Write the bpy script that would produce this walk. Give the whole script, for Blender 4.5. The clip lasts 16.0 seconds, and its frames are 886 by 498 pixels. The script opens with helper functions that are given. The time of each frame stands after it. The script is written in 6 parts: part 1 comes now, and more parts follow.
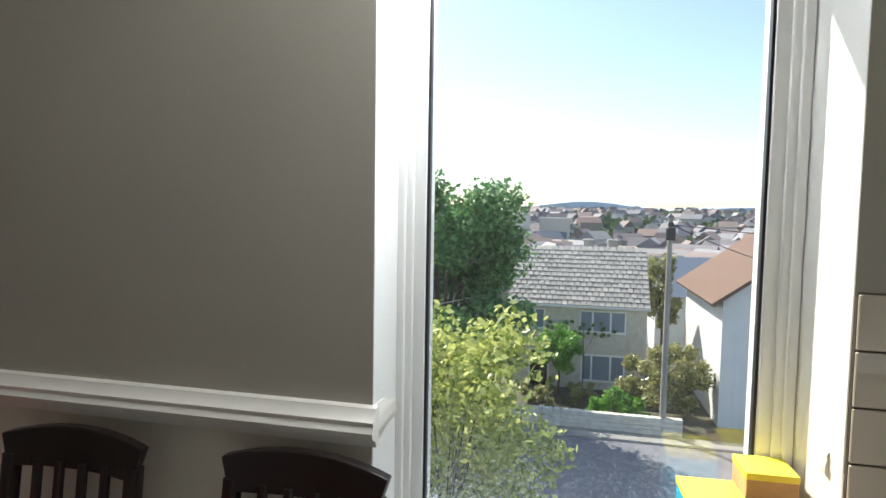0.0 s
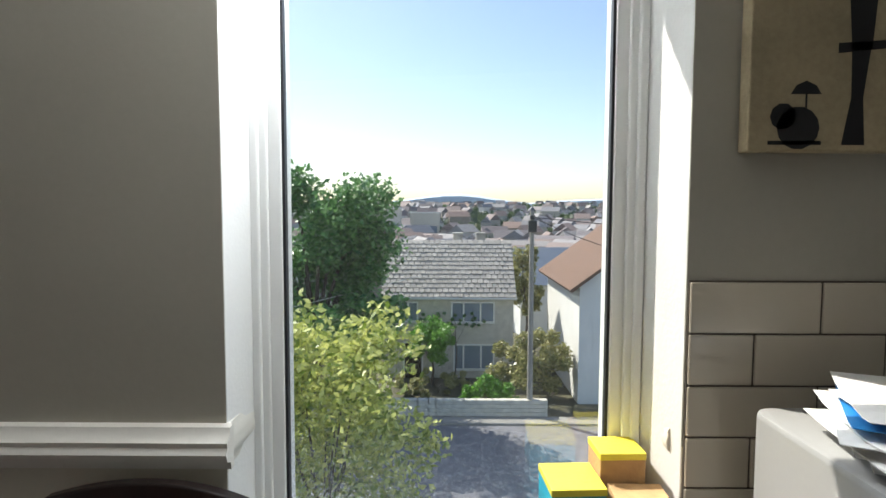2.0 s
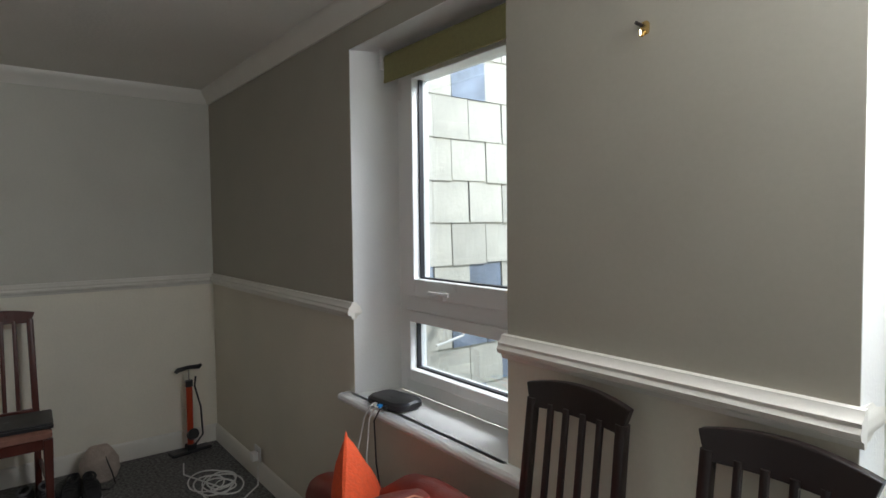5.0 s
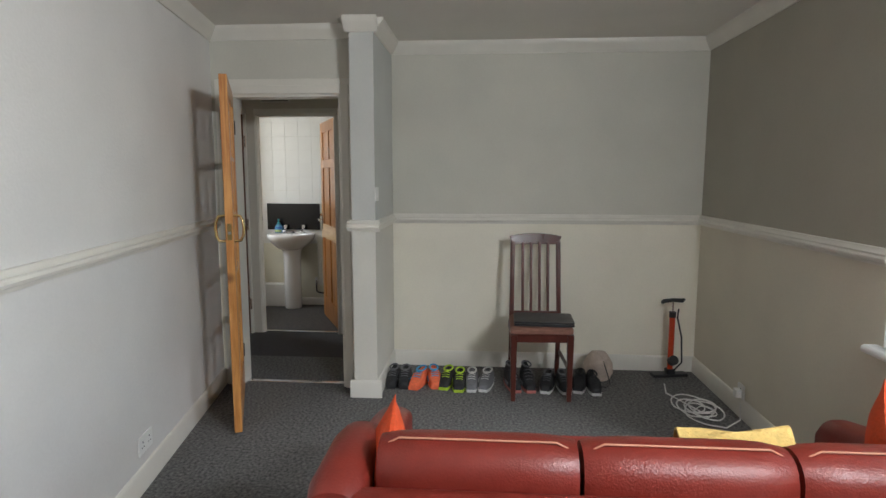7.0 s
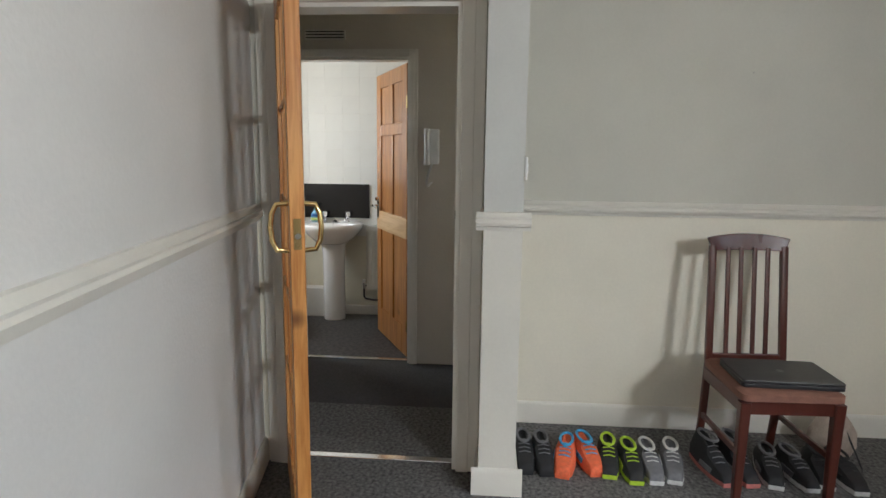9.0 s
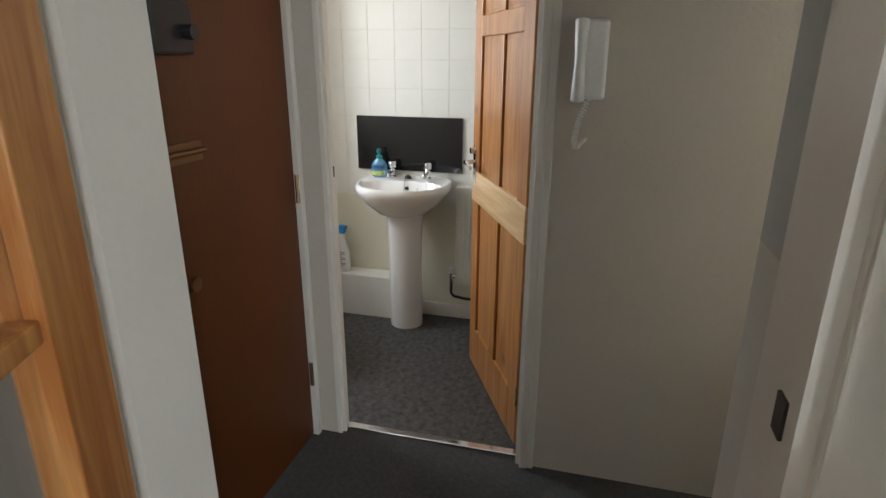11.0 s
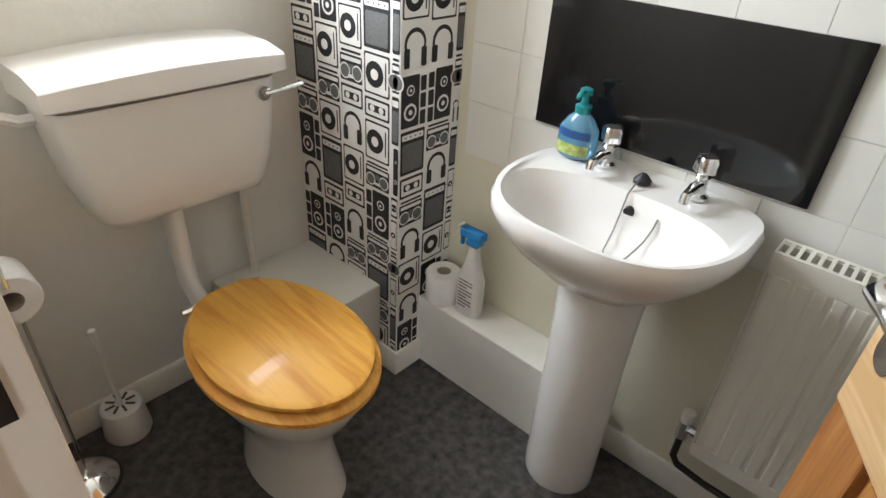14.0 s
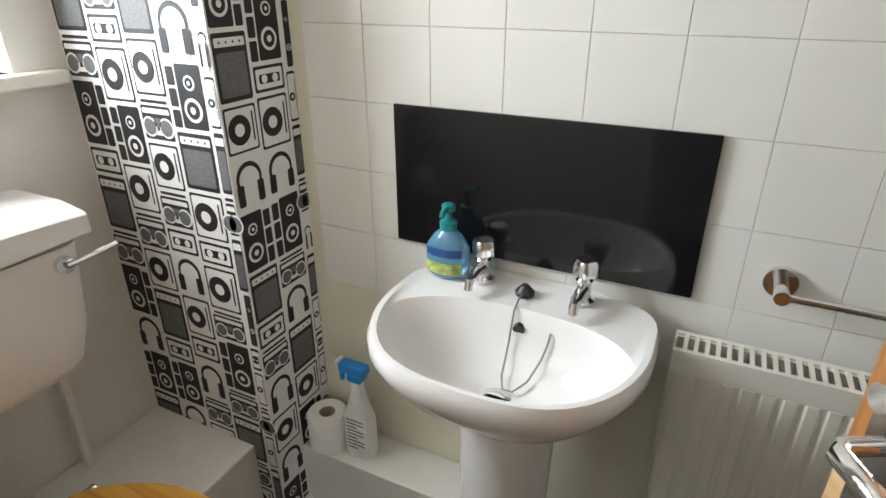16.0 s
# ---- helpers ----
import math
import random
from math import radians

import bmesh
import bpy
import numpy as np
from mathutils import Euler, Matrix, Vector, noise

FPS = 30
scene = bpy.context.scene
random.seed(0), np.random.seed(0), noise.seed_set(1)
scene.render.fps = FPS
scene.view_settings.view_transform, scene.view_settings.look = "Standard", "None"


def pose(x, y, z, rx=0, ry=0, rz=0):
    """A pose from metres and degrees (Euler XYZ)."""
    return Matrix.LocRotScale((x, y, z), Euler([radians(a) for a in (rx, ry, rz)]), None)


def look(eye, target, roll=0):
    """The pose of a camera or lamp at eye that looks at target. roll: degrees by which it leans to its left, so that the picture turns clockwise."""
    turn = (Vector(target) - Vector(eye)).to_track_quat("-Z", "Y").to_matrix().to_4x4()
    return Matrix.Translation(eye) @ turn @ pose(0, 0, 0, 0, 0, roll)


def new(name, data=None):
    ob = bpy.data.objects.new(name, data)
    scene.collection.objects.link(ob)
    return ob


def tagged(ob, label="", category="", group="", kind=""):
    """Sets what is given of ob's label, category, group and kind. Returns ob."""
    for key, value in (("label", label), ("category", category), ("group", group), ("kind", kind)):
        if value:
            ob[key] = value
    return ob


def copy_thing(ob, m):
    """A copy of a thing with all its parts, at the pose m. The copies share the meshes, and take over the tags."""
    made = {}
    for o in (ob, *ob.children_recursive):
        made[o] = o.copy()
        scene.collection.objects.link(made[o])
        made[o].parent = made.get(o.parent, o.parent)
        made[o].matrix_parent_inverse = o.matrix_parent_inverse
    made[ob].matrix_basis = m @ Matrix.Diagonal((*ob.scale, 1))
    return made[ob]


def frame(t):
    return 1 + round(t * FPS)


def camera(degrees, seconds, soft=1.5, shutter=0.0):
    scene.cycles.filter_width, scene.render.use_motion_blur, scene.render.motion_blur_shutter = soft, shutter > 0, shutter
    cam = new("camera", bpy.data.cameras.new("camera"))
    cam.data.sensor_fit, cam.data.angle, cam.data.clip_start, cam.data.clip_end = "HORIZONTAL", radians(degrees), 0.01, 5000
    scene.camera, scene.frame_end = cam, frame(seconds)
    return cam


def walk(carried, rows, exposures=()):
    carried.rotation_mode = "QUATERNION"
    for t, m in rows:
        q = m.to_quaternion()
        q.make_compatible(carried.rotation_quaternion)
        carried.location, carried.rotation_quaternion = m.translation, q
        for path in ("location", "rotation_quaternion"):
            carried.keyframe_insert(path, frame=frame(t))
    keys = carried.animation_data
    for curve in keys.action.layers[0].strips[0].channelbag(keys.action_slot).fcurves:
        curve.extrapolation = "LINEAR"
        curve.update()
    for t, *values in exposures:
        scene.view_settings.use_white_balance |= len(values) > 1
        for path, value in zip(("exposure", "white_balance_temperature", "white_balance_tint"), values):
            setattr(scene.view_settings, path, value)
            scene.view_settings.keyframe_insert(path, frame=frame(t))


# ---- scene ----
cam = camera(75.2, 16.0)
PATH = [
    (0, (0.383, -0.942, 1.504), (-0.064, 1.003, 1.382), 1.0),
    (0.5, (0.39, -0.925, 1.504), (0.101, 1.05, 1.385), 0.5),
    (1, (0.393, -0.917, 1.507), (0.261, 1.074, 1.379), 0.3),
    (1.5, (0.394, -0.91, 1.51), (0.362, 1.085, 1.376), 0.2),
    (2, (0.397, -0.907, 1.51), (0.389, 1.089, 1.376), 0.2),
    (2.5, (0.402, -0.909, 1.512), (0.264, 1.082, 1.383), -0.4),
    (3, (0.402, -0.914, 1.509), (0.002, 1.042, 1.385), -0.7),
    (3.5, (0.394, -0.919, 1.496), (-0.351, 0.934, 1.392), -1.0),
    (4, (0.379, -0.965, 1.494), (-0.705, 0.714, 1.407), -0.8),
    (4.5, (0.361, -1.053, 1.496), (-0.989, 0.421, 1.414), -0.8),
    (5, (0.381, -1.179, 1.493), (-1.196, 0.047, 1.404), -0.6),
    (5.2, (0.389, -1.217, 1.49), (-1.283, -0.124, 1.387), -0.3),
    (7.3, (0.559, -1.717, 1.411), (-1.416, -1.906, 1.157), 0.0),
    (7.5, (0.448, -1.848, 1.37), (-1.528, -2.01, 1.105), 0.0),
    (8.5, (-0.389, -2.313, 1.372), (-2.366, -2.436, 1.092), 0.3),
    (9, (-0.84, -2.395, 1.36), (-2.811, -2.54, 1.053), 0.7),
    (11.3, (-2.997, -2.815, 1.449), (-4.821, -3.305, 0.79), 0.3),
    (11.5, (-3.176, -2.895, 1.448), (-4.998, -3.351, 0.761), 0.0),
    (12, (-3.64, -3.027, 1.396), (-5.441, -3.506, 0.67), 0.6),
    (12.5, (-4.052, -3.127, 1.343), (-5.791, -3.7, 0.538), 1.7),
    (13, (-4.353, -3.192, 1.358), (-5.921, -3.957, 0.38), 0.5),
    (13.5, (-4.516, -3.246, 1.32), (-5.928, -4.203, 0.275), 2.5),
    (14, (-4.575, -3.277, 1.313), (-5.861, -4.375, 0.244), 3.8),
    (14.5, (-4.583, -3.279, 1.316), (-5.815, -4.44, 0.251), 3.8),
    (15, (-4.597, -3.285, 1.322), (-5.882, -4.421, 0.295), 2.6),
    (15.5, (-4.64, -3.307, 1.336), (-6.083, -4.33, 0.403), 0.8),
    (16, (-4.728, -3.394, 1.364), (-6.358, -4.197, 0.514), -0.1),
]
walk(cam, [(t, look(eye, target, roll)) for t, eye, target, roll in PATH],
     [(0, 0.9), (1.5, 0.7), (3.5, 0.5), (5, 1.35), (7.3, 2.35), (9, 2.55), (11.3, 2.8), (12.5, 2.9), (14, 3.1), (16, 2.85)])

# ---- light ----
world = bpy.data.worlds.new("sky")
scene.world = world
world.use_nodes = True
wn = world.node_tree
sky = wn.nodes.new("ShaderNodeTexSky")
sky.sky_type = "NISHITA"
sky.sun_disc = False
SUN_DIR = Vector((0.95, -0.8, -1.42)).normalized()
sky.sun_elevation = math.asin(-SUN_DIR.z)
sky.sun_rotation = math.atan2(-SUN_DIR.x, -SUN_DIR.y)
wn.links.new(sky.outputs[0], wn.nodes["Background"].inputs[0])
wn.nodes["Background"].inputs[1].default_value = 0.15
sun = new("sun", bpy.data.lights.new("sun", "SUN"))
sun.data.energy, sun.data.angle, sun.data.color = 5.0, radians(0.5), (1.0, 0.95, 0.86)
sun.matrix_world = look((0, 0, 20), Vector((0, 0, 20)) + SUN_DIR)


def sky_lamp(eye, target, w, h, watts):
    lamp = new("window_skylight", bpy.data.lights.new("window_skylight", "AREA"))
    lamp.data.shape, lamp.data.size, lamp.data.size_y = "RECTANGLE", w, h
    lamp.data.energy, lamp.data.color = watts, (0.9, 0.95, 1.0)
    lamp.matrix_world = look(eye, target)


sky_lamp((0.41, -0.02, 2.08), (-1.6, -2.6, 1.3), 0.68, 0.24, 14)
sky_lamp((-0.45, 1.7, 3.2), (-2.3, 0.5, 1.2), 1.3, 0.9, 65)
sky_lamp((-5.12, -4.80, 1.58), (-5.1, -3.4, 1.5), 0.56, 0.62, 3.6)


# ---- materials ----
def nodes_of(name):
    m = bpy.data.materials.new(name)
    m.use_nodes = True
    return m, m.node_tree.nodes, m.node_tree.links, m.node_tree.nodes["Principled BSDF"]


def mat(name, col, rough=0.6, metal=0.0, scale=8.0, vary=0.12, bump=0.1, fine=120.0, stretch=(1, 1, 1), coat=0.0, rand=0.0):
    m, n, l, p = nodes_of(name)
    tc = n.new("ShaderNodeTexCoord")
    mp = n.new("ShaderNodeMapping")
    mp.inputs["Scale"].default_value = stretch
    l.new(tc.outputs["Object"], mp.inputs[0])
    a = n.new("ShaderNodeTexNoise")
    a.inputs["Scale"].default_value, a.inputs["Detail"].default_value = scale, 5
    b = n.new("ShaderNodeTexNoise")
    b.inputs["Scale"].default_value, b.inputs["Detail"].default_value = fine, 3
    l.new(mp.outputs[0], a.inputs[0])
    l.new(mp.outputs[0], b.inputs[0])
    add = n.new("ShaderNodeMath")
    add.operation = "MULTIPLY_ADD"
    add.inputs[1].default_value = 0.4
    l.new(b.outputs[0], add.inputs[0])
    l.new(a.outputs[0], add.inputs[2])
    last = add.outputs[0]
    if rand:
        oi = n.new("ShaderNodeObjectInfo")
        r = n.new("ShaderNodeMath")
        r.operation = "MULTIPLY_ADD"
        r.inputs[1].default_value = rand
        l.new(oi.outputs["Random"], r.inputs[0])
        l.new(last, r.inputs[2])
        last = r.outputs[0]
    ramp = n.new("ShaderNodeMapRange")
    ramp.inputs[1].default_value, ramp.inputs[2].default_value = 0.4, 1.0 + rand
    ramp.inputs[3].default_value, ramp.inputs[4].default_value = 1 - vary, 1 + vary
    l.new(last, ramp.inputs[0])
    mul = n.new("ShaderNodeVectorMath")
    mul.operation = "SCALE"
    mul.inputs[0].default_value = col[:3]
    l.new(ramp.outputs[0], mul.inputs["Scale"])
    l.new(mul.outputs[0], p.inputs["Base Color"])
    rr = n.new("ShaderNodeMapRange")
    rr.inputs[3].default_value, rr.inputs[4].default_value = max(0.02, rough - 0.08), min(1, rough + 0.08)
    l.new(a.outputs[0], rr.inputs[0])
    l.new(rr.outputs[0], p.inputs["Roughness"])
    p.inputs["Metallic"].default_value = metal
    p.inputs["Coat Weight"].default_value = coat
    if bump:
        bp = n.new("ShaderNodeBump")
        bp.inputs["Strength"].default_value, bp.inputs["Distance"].default_value = bump, 0.01
        l.new(b.outputs[0], bp.inputs["Height"])
        l.new(bp.outputs[0], p.inputs["Normal"])
    return m


def two_tone(name, low, high, z):
    """Painted plaster with one colour under the dado rail and another above it."""
    m = mat(name, (1, 1, 1), 0.75, scale=2.5, vary=0.06, bump=0.04, fine=70)
    n, l = m.node_tree.nodes, m.node_tree.links
    geo, sep, gt, mix = (n.new("ShaderNodeNewGeometry"), n.new("ShaderNodeSeparateXYZ"), n.new("ShaderNodeMath"), n.new("ShaderNodeMix"))
    gt.operation, gt.inputs[1].default_value = "GREATER_THAN", z
    mix.data_type = "RGBA"
    mix.inputs[6].default_value, mix.inputs[7].default_value = (*low, 1), (*high, 1)
    l.new(geo.outputs["Position"], sep.inputs[0])
    l.new(sep.outputs[2], gt.inputs[0])
    l.new(gt.outputs[0], mix.inputs[0])
    scale = [x for x in n if x.bl_idname == "ShaderNodeVectorMath"][0]
    l.new(mix.outputs[2], scale.inputs[0])
    return m


def pine(name, a, b, axis=2, rough=0.35, knots=True):
    """Varnished pine with long grain and knots."""
    m, n, l, p = nodes_of(name)
    tc, mp = n.new("ShaderNodeTexCoord"), n.new("ShaderNodeMapping")
    s = [9.0, 9.0, 9.0]
    s[axis] = 0.7
    mp.inputs["Scale"].default_value = s
    l.new(tc.outputs["Object"], mp.inputs[0])
    wv = n.new("ShaderNodeTexNoise")
    wv.inputs["Scale"].default_value, wv.inputs["Detail"].default_value, wv.inputs["Distortion"].default_value = 2.2, 4, 1.6
    fine = n.new("ShaderNodeTexNoise")
    fine.inputs["Scale"].default_value, fine.inputs["Detail"].default_value = 14, 6
    vor = n.new("ShaderNodeTexVoronoi")
    vor.inputs["Scale"].default_value = 3.2
    l.new(tc.outputs["Object"], vor.inputs[0])
    for t in (wv, fine):
        l.new(mp.outputs[0], t.inputs[0])
    ramp = n.new("ShaderNodeValToRGB")
    ramp.color_ramp.elements[0].position, ramp.color_ramp.elements[0].color = 0.36, (*a, 1)
    ramp.color_ramp.elements[1].position, ramp.color_ramp.elements[1].color = 0.62, (*b, 1)
    mixv = n.new("ShaderNodeMath")
    mixv.operation = "MULTIPLY_ADD"
    mixv.inputs[1].default_value = 0.35
    l.new(fine.outputs[0], mixv.inputs[0])
    sub = n.new("ShaderNodeMath")
    sub.operation = "SUBTRACT"
    sub.inputs[1].default_value = 0.17
    l.new(wv.outputs[0], sub.inputs[0])
    l.new(sub.outputs[0], mixv.inputs[2])
    l.new(mixv.outputs[0], ramp.inputs[0])
    knot = n.new("ShaderNodeMapRange")
    knot.inputs[1].default_value, knot.inputs[2].default_value = (0.05, 0.13) if knots else (-2, -1)
    l.new(vor.outputs["Distance"], knot.inputs[0])
    mix = n.new("ShaderNodeMix")
    mix.data_type = "RGBA"
    mix.inputs[6].default_value = (0.10, 0.03, 0.012, 1)
    l.new(knot.outputs[0], mix.inputs[0])
    l.new(ramp.outputs[0], mix.inputs[7])
    l.new(mix.outputs[2], p.inputs["Base Color"])
    p.inputs["Roughness"].default_value = rough
    p.inputs["Coat Weight"].default_value = 0.15
    bp = n.new("ShaderNodeBump")
    bp.inputs["Strength"].default_value, bp.inputs["Distance"].default_value = 0.12, 0.004
    l.new(fine.outputs[0], bp.inputs["Height"])
    l.new(bp.outputs[0], p.inputs["Normal"])
    return m


def glass_mat(name, rough=0.0, tint=(1, 1, 1)):
    m, n, l, p = nodes_of(name)
    p.inputs["Transmission Weight"].default_value = 1
    p.inputs["Roughness"].default_value = rough
    p.inputs["IOR"].default_value = 1.45
    p.inputs["Base Color"].default_value = (*tint, 1)
    return m


def pane_mat(name, dirty=False):
    """Thin window pane: clear, with a mirror-like gloss and a film of dust."""
    m, n, l, p = nodes_of(name)
    out = n["Material Output"]
    tr, gl, lw, fr, mix = n.new("ShaderNodeBsdfTransparent"), n.new("ShaderNodeBsdfGlossy"), n.new("ShaderNodeLayerWeight"), n.new("ShaderNodeMapRange"), n.new("ShaderNodeMixShader")
    tr.inputs[0].default_value = (0.97, 0.985, 0.98, 1)
    gl.inputs["Roughness"].default_value = 0.01
    lw.inputs[0].default_value = 0.2
    l.new(lw.outputs["Facing"], fr.inputs[0])
    fr.inputs[3].default_value, fr.inputs[4].default_value = 0.05, 0.5
    l.new(fr.outputs[0], mix.inputs[0])
    l.new(tr.outputs[0], mix.inputs[1])
    l.new(gl.outputs[0], mix.inputs[2])
    df = n.new("ShaderNodeBsdfDiffuse")
    df.inputs[0].default_value = (0.8, 0.8, 0.8, 1)
    tc, ns, mr, mix2 = n.new("ShaderNodeTexCoord"), n.new("ShaderNodeTexNoise"), n.new("ShaderNodeMapRange"), n.new("ShaderNodeMixShader")
    ns.inputs["Scale"].default_value, ns.inputs["Detail"].default_value = 60, 8
    mr.inputs[1].default_value, mr.inputs[2].default_value, mr.inputs[3].default_value, mr.inputs[4].default_value = 0.5, 0.8, 0.002, 0.012
    l.new(tc.outputs["Object"], ns.inputs[0])
    l.new(ns.outputs[0], mr.inputs[0])
    dust, film = mr.outputs[0], df.outputs[0]
    if dirty:
        # splashes and dried dust gathered low on the outside of the glass
        geo, sep, low = n.new("ShaderNodeNewGeometry"), n.new("ShaderNodeSeparateXYZ"), n.new("ShaderNodeMapRange")
        sp, spots, mul, add = n.new("ShaderNodeTexNoise"), n.new("ShaderNodeMapRange"), n.new("ShaderNodeMath"), n.new("ShaderNodeMath")
        l.new(geo.outputs["Position"], sep.inputs[0])
        l.new(sep.outputs[2], low.inputs[0])
        low.inputs[1].default_value, low.inputs[2].default_value, low.inputs[3].default_value, low.inputs[4].default_value = 0.94, 1.15, 0.32, 0.006
        sp.inputs["Scale"].default_value, sp.inputs["Detail"].default_value = 170, 4
        l.new(tc.outputs["Object"], sp.inputs[0])
        l.new(sp.outputs[0], spots.inputs[0])
        spots.inputs[1].default_value, spots.inputs[2].default_value, spots.inputs[3].default_value = 0.50, 0.66, 0.12
        mul.operation, add.operation = "MULTIPLY", "ADD"
        l.new(low.outputs[0], mul.inputs[0])
        l.new(spots.outputs[0], mul.inputs[1])
        l.new(mul.outputs[0], add.inputs[0])
        l.new(mr.outputs[0], add.inputs[1])
        tl, half = n.new("ShaderNodeBsdfTranslucent"), n.new("ShaderNodeMixShader")
        tl.inputs[0].default_value = (0.8, 0.8, 0.8, 1)
        half.inputs[0].default_value = 0.6
        l.new(df.outputs[0], half.inputs[1])
        l.new(tl.outputs[0], half.inputs[2])
        dust, film = add.outputs[0], half.outputs[0]
    l.new(dust, mix2.inputs[0])
    l.new(mix.outputs[0], mix2.inputs[1])
    l.new(film, mix2.inputs[2])
    l.new(mix2.outputs[0], out.inputs[0])
    return m


def leaf_mat(name, a, b):
    m, n, l, p = nodes_of(name)
    g, ramp = n.new("ShaderNodeNewGeometry"), n.new("ShaderNodeValToRGB")
    ramp.color_ramp.elements[0].color, ramp.color_ramp.elements[1].color = (*a, 1), (*b, 1)
    l.new(g.outputs["Random Per Island"], ramp.inputs[0])
    l.new(ramp.outputs[0], p.inputs["Base Color"])
    p.inputs["Roughness"].default_value = 0.36
    tl, mix = n.new("ShaderNodeBsdfTranslucent"), n.new("ShaderNodeMixShader")
    mix.inputs[0].default_value = 0.35
    l.new(ramp.outputs[0], tl.inputs[0])
    l.new(p.outputs[0], mix.inputs[1])
    l.new(tl.outputs[0], mix.inputs[2])
    l.new(mix.outputs[0], n["Material Output"].inputs[0])
    return m


def island_mat(name, cols, rough=0.8):
    m, n, l, p = nodes_of(name)
    g, ramp = n.new("ShaderNodeNewGeometry"), n.new("ShaderNodeValToRGB")
    el = ramp.color_ramp.elements
    el[0].color = (*cols[0], 1)
    el[1].color = (*cols[-1], 1)
    for i, c in enumerate(cols[1:-1]):
        e = el.new((i + 1) / (len(cols) - 1))
        e.color = (*c, 1)
    l.new(g.outputs["Random Per Island"], ramp.inputs[0])
    l.new(ramp.outputs[0], p.inputs["Base Color"])
    p.inputs["Roughness"].default_value = rough
    return m


RAIL_Z = 1.13
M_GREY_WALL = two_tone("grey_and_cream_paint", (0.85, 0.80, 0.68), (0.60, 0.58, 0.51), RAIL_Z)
# Window wall takes darker tones than the west wall, above and below the rail.
M_WINDOW_WALL = two_tone("darker_taupe_and_cream", (0.70, 0.65, 0.54), (0.41, 0.385, 0.32), RAIL_Z)
M_WHITE_WALL = mat("off_white_paint", (0.70, 0.68, 0.65), 0.75, scale=2.2, vary=0.06, bump=0.15, fine=80)
M_HALL_WALL = mat("hall_paint", (0.58, 0.53, 0.455), 0.7, scale=2, vary=0.05, bump=0.15, fine=70)
M_BATH_WALL = mat("bath_paint", (0.74, 0.72, 0.67), 0.6, scale=3, vary=0.05, bump=0.25, fine=25)
M_CREAM_WALL = mat("cream_paint", (0.74, 0.70, 0.56), 0.5, scale=3, vary=0.04, bump=0.08)
M_CEIL = mat("ceiling_paint", (0.78, 0.75, 0.69), 0.85, scale=2, vary=0.05, bump=0.2, fine=60)
M_TRIM = mat("white_gloss_trim", (0.74, 0.71, 0.64), 0.35, scale=6, vary=0.05, bump=0.03)
M_REVEAL = mat("white_reveal_paint", (0.80, 0.80, 0.78), 0.6, scale=4, vary=0.04, bump=0.08)
M_UPVC = mat("white_upvc", (0.82, 0.82, 0.80), 0.3, scale=5, vary=0.03, bump=0.0)
M_GASKET = mat("black_rubber", (0.015, 0.015, 0.018), 0.5, bump=0)
M_CARPET = mat("grey_carpet", (0.16, 0.155, 0.15), 0.95, scale=62, vary=0.95, bump=1.0, fine=260)
M_HALL_CARPET = mat("hall_carpet", (0.075, 0.073, 0.072), 0.95, scale=60, vary=0.35, bump=0.9, fine=240)
M_LINO = mat("charcoal_vinyl", (0.062, 0.058, 0.056), 0.55, scale=34, vary=0.95, bump=0.15, fine=60)
M_PANE = pane_mat("window_pane")
M_PANE_DUSTY = pane_mat("dusty_window_pane", True)
M_PINE = pine("orange_pine", (0.42, 0.15, 0.035), (0.66, 0.32, 0.10))
M_PINE_BATH = pine("bath_door_pine", (0.31, 0.115, 0.028), (0.47, 0.21, 0.062))
M_PINE_PALE = pine("pale_pine", (0.58, 0.36, 0.17), (0.72, 0.50, 0.27), axis=0)
M_SEAT = pine("toilet_seat_pine", (0.62, 0.27, 0.035), (0.80, 0.43, 0.08), axis=1, rough=0.52, knots=False)
M_REDDOOR = mat("red_brown_door", (0.100, 0.026, 0.003), 0.5, scale=4, vary=0.2, bump=0.05, stretch=(1, 1, 0.15))
M_MAHOG = mat("mahogany", (0.085, 0.020, 0.013), 0.3, scale=10, vary=0.25, bump=0.04, stretch=(1, 1, 0.2), coat=0.3)
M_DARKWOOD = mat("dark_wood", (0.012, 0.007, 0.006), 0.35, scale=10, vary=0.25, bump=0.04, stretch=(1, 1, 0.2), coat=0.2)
M_SEATPAD = mat("brown_seat_fabric", (0.22, 0.10, 0.07), 0.8, scale=40, vary=0.15, bump=0.3)
M_RED = mat("red_leather", (0.19, 0.022, 0.014), 0.38, scale=7, vary=0.2, bump=0.18, fine=160)
M_STITCH = mat("pale_stitching", (0.55, 0.25, 0.16), 0.7, bump=0)
M_ORANGE = mat("orange_fabric", (0.72, 0.085, 0.02), 0.85, scale=60, vary=0.12, bump=0.4)
M_YELLOW = mat("yellow_throw", (0.70, 0.48, 0.16), 0.9, scale=50, vary=0.15, bump=0.6)
M_BLACK = mat("black_plastic", (0.02, 0.02, 0.022), 0.4, bump=0.03)
M_BLACKGLOSS = mat("black_gloss_panel", (0.008, 0.008, 0.009), 0.07, scale=3, vary=0.2, bump=0.0)
M_CHROME = mat("chrome", (0.8, 0.8, 0.8), 0.12, 1.0, bump=0.0)
M_BRONZE = mat("tarnished_bronze", (0.22, 0.15, 0.09), 0.42, 1.0, bump=0.02)
M_BRASS = mat("brass", (0.75, 0.55, 0.25), 0.22, 1.0, bump=0.0)
